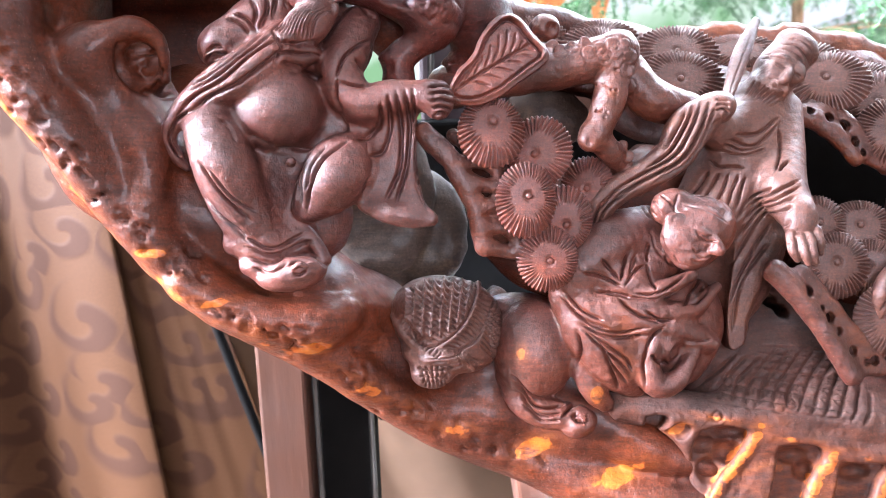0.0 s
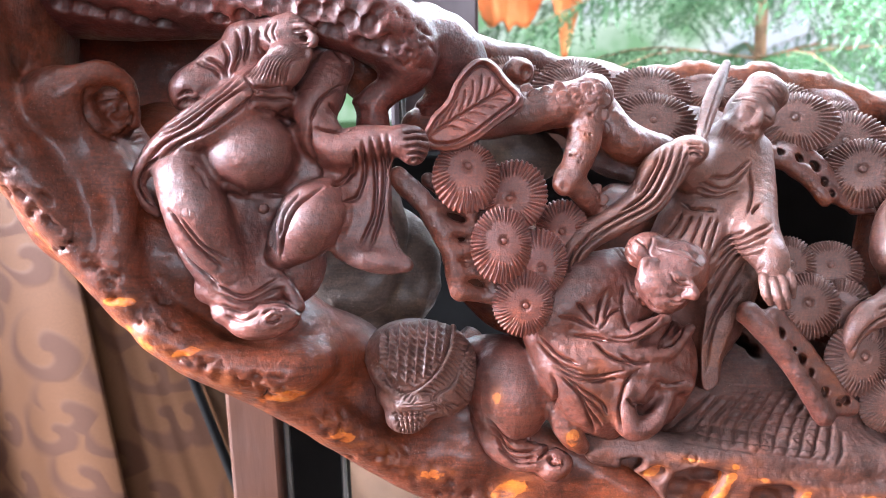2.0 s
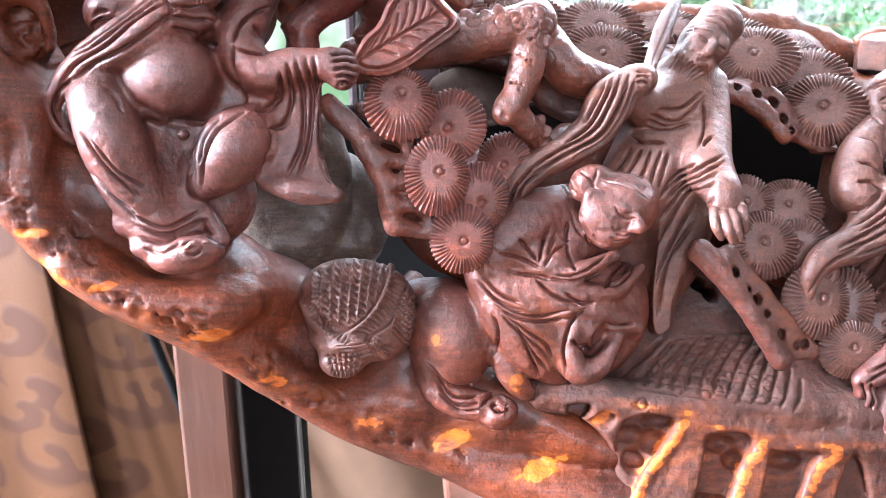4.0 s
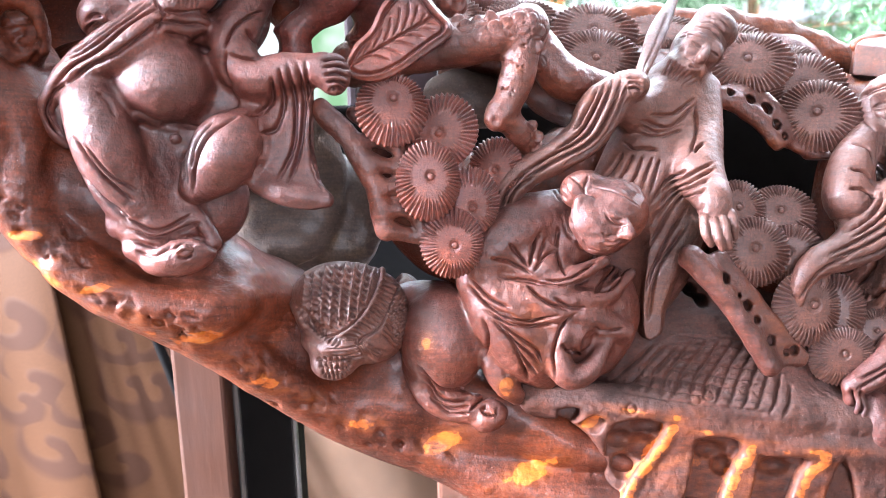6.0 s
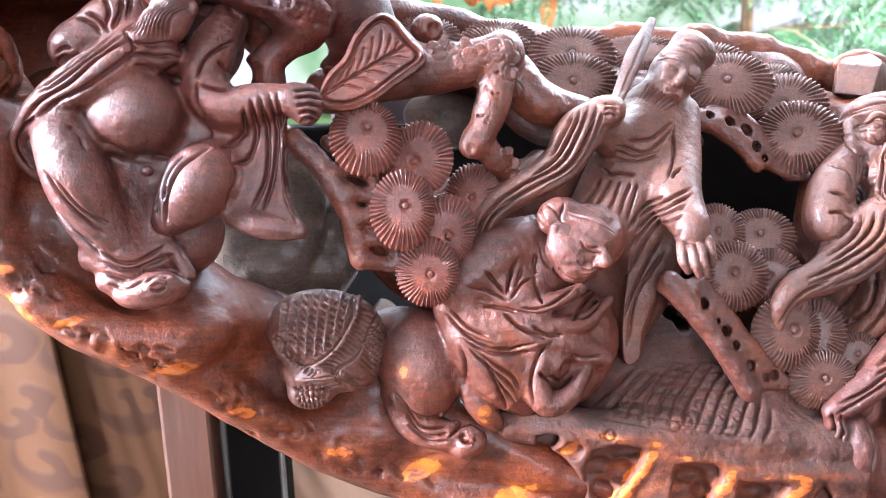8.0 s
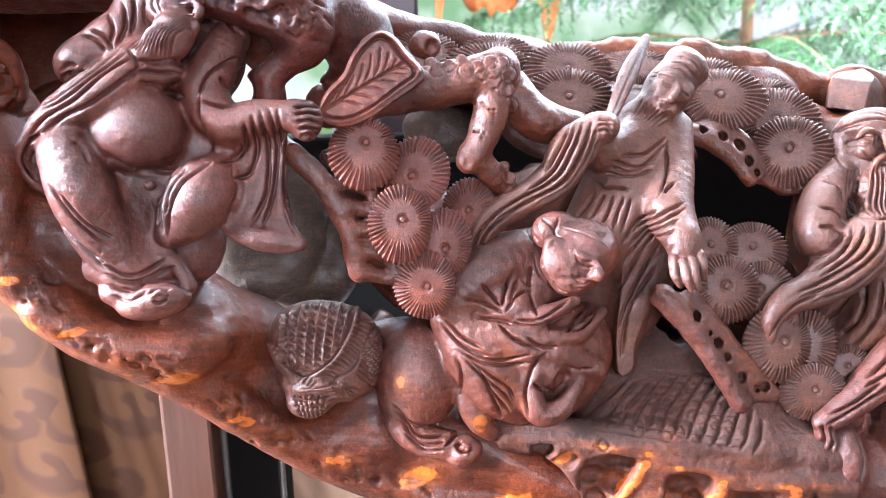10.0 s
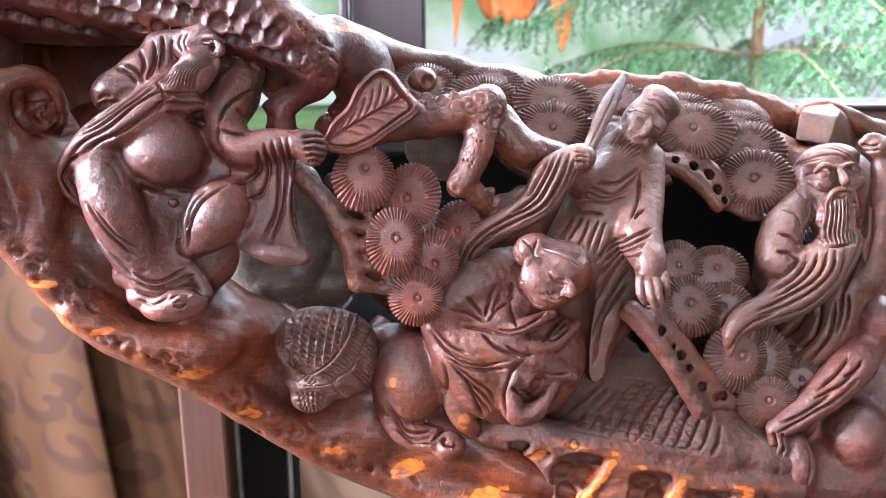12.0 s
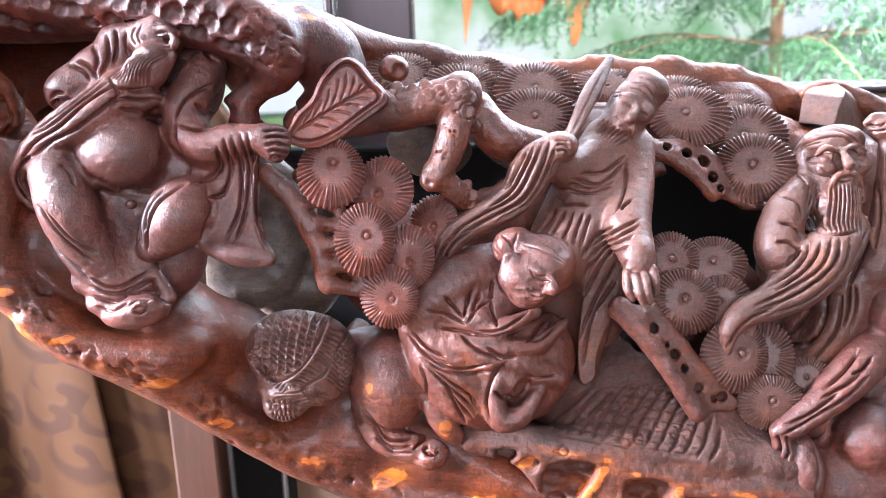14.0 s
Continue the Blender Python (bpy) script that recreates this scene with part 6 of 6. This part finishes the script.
def rod(bm, pts, rad, sides=6):
    """A tapered stick along pts, added to bm."""
    p, r = spline(pts, rad, 4, 0.0005)
    rings = []
    for i in range(len(p)):
        d = Vector(p[min(i + 1, len(p) - 1)] - p[max(i - 1, 0)]).normalized()
        q = d.to_track_quat("Z", "Y")
        rings.append([bm.verts.new(Vector(p[i]) + q @ Vector((r[i] * math.cos(6.2832 * k / sides), r[i] * math.sin(6.2832 * k / sides), 0))) for k in range(sides)])
    for a, b in zip(rings, rings[1:]):
        for k in range(sides):
            bm.faces.new((a[k], a[(k + 1) % sides], b[(k + 1) % sides], b[k]))


# brocade curtain: folds that flare towards the floor
def brocade():
    m, nt, b = nodes_of("beige_brocade")
    uv = add(nt, "ShaderNodeUVMap").outputs[0]
    bend = add(nt, "ShaderNodeTexNoise", [("Vector", uv), ("Scale", 11.0), ("Detail", 1.0)]).outputs["Color"]
    off = add(nt, "ShaderNodeVectorMath", [(0, bend), (1, (0.5, 0.5, 0.5))], operation="SUBTRACT").outputs[0]
    off = add(nt, "ShaderNodeVectorMath", [(0, off), (1, (0.035, 0.035, 0.0))], operation="MULTIPLY").outputs[0]
    p = add(nt, "ShaderNodeVectorMath", [(0, uv), (1, off)], operation="ADD").outputs[0]
    cell = add(nt, "ShaderNodeTexVoronoi", [("Vector", p), ("Scale", 13.5), ("Randomness", 0.8)])
    cell.voronoi_dimensions = "2D"
    d = add(nt, "ShaderNodeVectorMath", [(0, p), (1, cell.outputs["Position"])], operation="SUBTRACT").outputs[0]
    xyz = add(nt, "ShaderNodeSeparateXYZ", [(0, d)])
    ang = maths(nt, "ARCTAN2", xyz.outputs[1], xyz.outputs[0])
    rad = add(nt, "ShaderNodeVectorMath", [(0, d)], operation="LENGTH").outputs["Value"]
    wave = maths(nt, "SINE", maths(nt, "ADD", ang, maths(nt, "MULTIPLY", rad, 105.0)))
    curl = ramp(nt, maths(nt, "ADD", maths(nt, "MULTIPLY", wave, 0.5), 0.5), [(0.38, 0.0), (0.72, 1.0)])
    keep = ramp(nt, maths(nt, "MULTIPLY", rad, 10.0), [(0.36, 1.0), (0.47, 0.0)])
    fig = maths(nt, "MULTIPLY", curl, keep)
    weave = add(nt, "ShaderNodeTexNoise", [("Vector", add(nt, "ShaderNodeMapping", [("Vector", uv), ("Scale", (700, 500, 1))]).outputs[0]), ("Scale", 1.0), ("Detail", 2.0)]).outputs[0]
    ground = ramp(nt, weave, [(0.35, (0.031, 0.0128, 0.0054)), (0.65, (0.048, 0.0208, 0.0090))])
    col = mix(nt, maths(nt, "MULTIPLY", fig, 0.7), ground, (0.019, 0.0064, 0.0032))
    nt.links.new(col, b.inputs["Base Color"])
    nt.links.new(ramp(nt, fig, [(0.0, 0.55), (1.0, 0.75)]), b.inputs["Roughness"])
    b.inputs["Specular IOR Level"].default_value = 0.12
    bump = add(nt, "ShaderNodeBump", [("Height", maths(nt, "ADD", fig, maths(nt, "MULTIPLY", weave, 0.4))), ("Strength", 0.4), ("Distance", 0.001)])
    nt.links.new(bump.outputs[0], b.inputs["Normal"])
    return m


BROCADE = brocade()
# cloth of the third drape: sunlight's brightness is put into its paler colour
SUNLIT_CLOTH = plain("sunlit_cream_cloth", (0.13, 0.075, 0.045), 0.8, vary=0.3, scale=14, bump=0.001)
_nt = SUNLIT_CLOTH.node_tree
_thin = add(_nt, "ShaderNodeBsdfTranslucent", [("Color", (0.24, 0.15, 0.09, 1))])
_both = add(_nt, "ShaderNodeMixShader", [(0, 0.5), (1, _nt.nodes["Principled BSDF"].outputs[0]), (2, _thin.outputs[0])])
_nt.links.new(_both.outputs[0], _nt.nodes["Material Output"].inputs[0])


def curtain_panel(name, x0, x1, lean0, lean1, y, z0, z1, folds, depth, phase, parent, material=None):
    me = bpy.data.meshes.new(name)
    nu, nv = 220, 60
    verts, faces, uvs = [], [], []
    for j in range(nv + 1):
        h = j / nv
        z = z0 + (z1 - z0) * h
        for i in range(nu + 1):
            s = i / nu
            left, right = x0 - lean0 * (z - 0.7), x1 - lean1 * (z - 0.7)
            x = left + (right - left) * s
            a = s * folds * 2 * math.pi + phase + 0.5 * math.sin(3.1 * s + 2.2 * h)
            w = math.sin(a) + 0.28 * math.sin(2 * a + 0.8)
            yy = y + depth * w * (0.75 + 0.25 * (1 - h)) + min(0.012, 0.5 * depth) * noise.noise(Vector((s * 9, h * 4, 3)))
            verts.append((x + 0.8 * depth * math.cos(a), yy, z))
            uvs.append((s * folds * 0.235, z))
    for j in range(nv):
        for i in range(nu):
            k = j * (nu + 1) + i
            faces.append((k, k + 1, k + nu + 2, k + nu + 1))
    me.from_pydata(verts, [], faces)
    layer = me.uv_layers.new(name="cloth")
    for poly in me.polygons:
        for li in poly.loop_indices:
            layer.data[li].uv = uvs[me.loops[li].vertex_index]
    me.shade_smooth()
    ob = link(name, me, material or BROCADE, parent)
    sol = ob.modifiers.new("thickness", "SOLIDIFY")
    sol.thickness = 0.0015
    return ob


curtain = new("curtain")
curtain.location = (0, 0, 0)
tagged(curtain, "beige brocade curtain with brown scrolls, hanging in deep folds", "curtain")
curtain_panel("drape", -1.15, -0.375, 0.0, 0.085, 1.055, 0.002, 2.45, 3.2, 0.022, -2.3, curtain)
curtain_panel("drape", -0.43, -0.235, 0.08, 0.27, 1.05, 0.002, 1.5, 0.8, 0.004, 2.6, curtain)
curtain_panel("drape", -0.33, 0.07, 0.27, 0.58, 1.085, 0.002, 1.5, 2.3, 0.016, 0.6, curtain, SUNLIT_CLOTH)
# black strip added for the shade in the gap between two drapes
bm = bmesh.new()
rod(bm, [(-0.46, 1.03, 1.55), (-0.32, 1.026, 1.02), (-0.23, 1.024, 0.70), (-0.06, 1.024, 0.12)], [0.004, 0.005, 0.006, 0.006], 10)
part("dark_gap_strip", bm, BLACK, curtain, "black strip drawn for the dark gap between the drapes", smooth=True)
bm = bmesh.new()
bmesh.ops.create_cone(bm, cap_ends=True, segments=20, radius1=0.014, radius2=0.014, depth=3.2, matrix=Matrix.Translation((0.5, 1.07, 2.5)) @ pose(0, 0, 0, 0, 90, 0))
part("rod", bm, DARK_WOOD, curtain, smooth=False)

# window in the front wall
window = new("window_1")
window.location = (0, 1.2, 0)
tagged(window, "garden window with a warm wooden frame and clear glass", "window", kind="structure")
FRAME = plain("warm_window_wood", (0.42, 0.17, 0.06), 0.4, vary=0.3, scale=9, stretch=(4, 4, 0.5))
for lo, hi in (((-0.36, 0.02, 0.45), (-0.32, 0.08, 2.35)), ((1.85, 0.02, 0.45), (1.90, 0.08, 2.35)), ((-0.32, 0.02, 0.45), (1.85, 0.08, 0.50)), ((-0.32, 0.02, 2.30), (1.85, 0.08, 2.35))):
    block("window_frame", lo, hi, FRAME, window, bevel=0.003)
gm, gnt, gb = nodes_of("clear_glass")
gb.inputs["Transmission Weight"].default_value = 1.0
gb.inputs["Roughness"].default_value = 0.0
gb.inputs["IOR"].default_value = 1.02
gb.inputs["Base Color"].default_value = (0.96, 0.99, 0.97, 1)
for lo, hi in (((-0.32, 0.036, 0.50), (1.85, 0.040, 2.30)),):
    block("pane", lo, hi, gm, window, bevel=0).visible_shadow = False

# ---- the garden ----
GRASS = plain("lawn", (0.09, 0.17, 0.045), 0.8, vary=0.5, scale=3, bump=0.02)
bm = bmesh.new()
bmesh.ops.create_grid(bm, x_segments=60, y_segments=60, size=60)
for v in bm.verts:
    v.co.z += 0.05 * noise.noise(v.co * 0.4)
ground = part("ground", bm, GRASS)
ground.location = (0, 61.4, -0.25)
tagged(ground, "green lawn of the garden", "ground", kind="structure")

# sheet that glows by itself, standing in for the bright hazy outdoors
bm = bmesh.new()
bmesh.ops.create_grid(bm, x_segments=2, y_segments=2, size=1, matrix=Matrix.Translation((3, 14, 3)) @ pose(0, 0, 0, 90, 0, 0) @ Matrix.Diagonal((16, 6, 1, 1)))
bd, bnt, bb = nodes_of("self_lit_distance")
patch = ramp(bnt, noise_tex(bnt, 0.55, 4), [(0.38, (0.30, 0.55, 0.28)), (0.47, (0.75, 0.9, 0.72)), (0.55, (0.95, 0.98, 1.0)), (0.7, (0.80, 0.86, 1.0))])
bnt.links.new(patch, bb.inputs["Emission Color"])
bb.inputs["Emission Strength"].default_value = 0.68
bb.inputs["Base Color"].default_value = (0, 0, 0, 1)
tagged(part("backdrop", bm, bd), "self-lit sheet painted as bright hazy garden distance", "backdrop", kind="structure")

BARK = plain("conifer_bark", (0.30, 0.17, 0.10), 0.8, vary=0.3, scale=60, bump=0.002)
lm, lnt, lb = nodes_of("conifer_needles")
shade = add(lnt, "ShaderNodeNewGeometry").outputs["Random Per Island"]
lnt.links.new(ramp(lnt, shade, [(0.0, (0.06, 0.16, 0.07)), (0.6, (0.11, 0.25, 0.11)), (1.0, (0.20, 0.33, 0.18))]), lb.inputs["Base Color"])
lb.inputs["Roughness"].default_value = 0.55
lb.inputs["Transmission Weight"].default_value = 0.0
lb.inputs["Subsurface Weight"].default_value = 0.0
NEEDLE = lm


def conifer(x, y, z0, z1, seed, tiers):
    """A young conifer: stem, tiers of drooping boughs, twigs hung like combs and set with needles."""
    rnd = random.Random(seed)
    tree = new("conifer")
    tree.location = (x, y, z0)
    h = z1 - z0
    bm = bmesh.new()
    rod(bm, [(0, 0, 0), (0.01, 0, h * 0.4), (-0.005, 0.01, h * 0.8), (0, 0, h)], [0.022, 0.013, 0.009, 0.003], 8)
    part("trunk", bm, BARK, tree, smooth=True)
    verts, faces = [], []
    for zz, reach in tiers:
        n = 6
        start = rnd.uniform(0, 6.28)
        for b in range(n):
            a = start + 6.2832 * b / n + rnd.uniform(-0.2, 0.2)
            L = reach * rnd.uniform(0.85, 1.1)
            out = np.array([math.cos(a), math.sin(a), 0])
            base = np.array([0, 0, zz - z0])
            bend = [base, base + out * L * 0.45 + np.array([0, 0, 0.03 * L]), base + out * L + np.array([0, 0, -0.16 * L])]
            wood = bmesh.new()
            rod(wood, bend, [0.0028, 0.0018, 0.0006], 5)
            part("bough", wood, BARK, tree, smooth=True)
            pts, _ = spline(bend, 1.0, 12)
            side = np.array([-out[1], out[0], 0])
            for i in range(2, len(pts)):
                for sgn in (-1, 1):
                    l = rnd.uniform(0.10, 0.17) * (1.15 - 0.5 * i / len(pts))
                    d = side * sgn * 0.75 + out * 0.45 + np.array([0, 0, -0.35 - 0.3 * rnd.random()])
                    d /= np.linalg.norm(d)
                    m = 18
                    for k in range(m):
                        c = pts[i] + d * l * (k + 0.5) / m + np.array([0, 0, -0.25 * l * (k / m) ** 2])
                        for q in range(3):
                            v = np.array([rnd.gauss(0, 1), rnd.gauss(0, 1), rnd.gauss(0, 1)]) + d * 0.9
                            v *= rnd.uniform(0.010, 0.017) / np.linalg.norm(v)
                            w = np.cross(v, d)
                            w *= 0.0016 / max(np.linalg.norm(w), 1e-6)
                            o = len(verts)
                            verts += [c + w, c - w, c + v]
                            faces.append((o, o + 1, o + 2))
    me = bpy.data.meshes.new("needles")
    me.from_pydata([tuple(v) for v in verts], [], faces)
    tagged(link("needles", me, NEEDLE, tree), kind="stuff")
    return tagged(tree, "young green conifer with drooping comb-like boughs outside the window", "tree", "conifers in the garden")


conifer(0.66, 1.75, -0.2, 2.6, 5, [(0.85, 0.62), (1.02, 0.6), (1.18, 0.58), (1.33, 0.55), (1.5, 0.5), (1.75, 0.45), (2.1, 0.35), (2.4, 0.2)])
conifer(1.55, 2.5, -0.2, 3.0, 9, [(0.7, 0.8), (0.95, 0.78), (1.2, 0.75), (1.45, 0.7), (1.75, 0.6), (2.2, 0.5)])

# orange cloth hanging outside
ORANGE = plain("orange_cloth", (0.72, 0.20, 0.06), 0.7, vary=0.25, scale=12)
me = bpy.data.meshes.new("orange_banner")
verts, faces = [], []
for j in range(41):
    for i in range(61):
        s, h = i / 60, j / 40
        a = s * 15.0 + 1.5 * math.sin(3 * h)
        drop = 0.10 * abs(math.sin(s * 7.5)) + 0.04 * math.sin(s * 19)
        verts.append((0.30 * (s - 0.5) * (0.8 + 0.2 * h), 0.02 * math.sin(a) + 0.008 * math.sin(2.3 * a), (1 - h) * (0.62 - drop)))
for j in range(40):
    for i in range(60):
        k = j * 61 + i
        faces.append((k, k + 1, k + 62, k + 61))
me.from_pydata([(x, y, 0.62 - z) for x, y, z in verts], [], faces)
me.shade_smooth()
banner = link("orange_banner", me, ORANGE)
banner.location = (0.205, 1.75, 1.195)
banner.modifiers.new("thickness", "SOLIDIFY").thickness = 0.002
tagged(banner, "orange cloth banner hanging in folds outside the window", "banner")
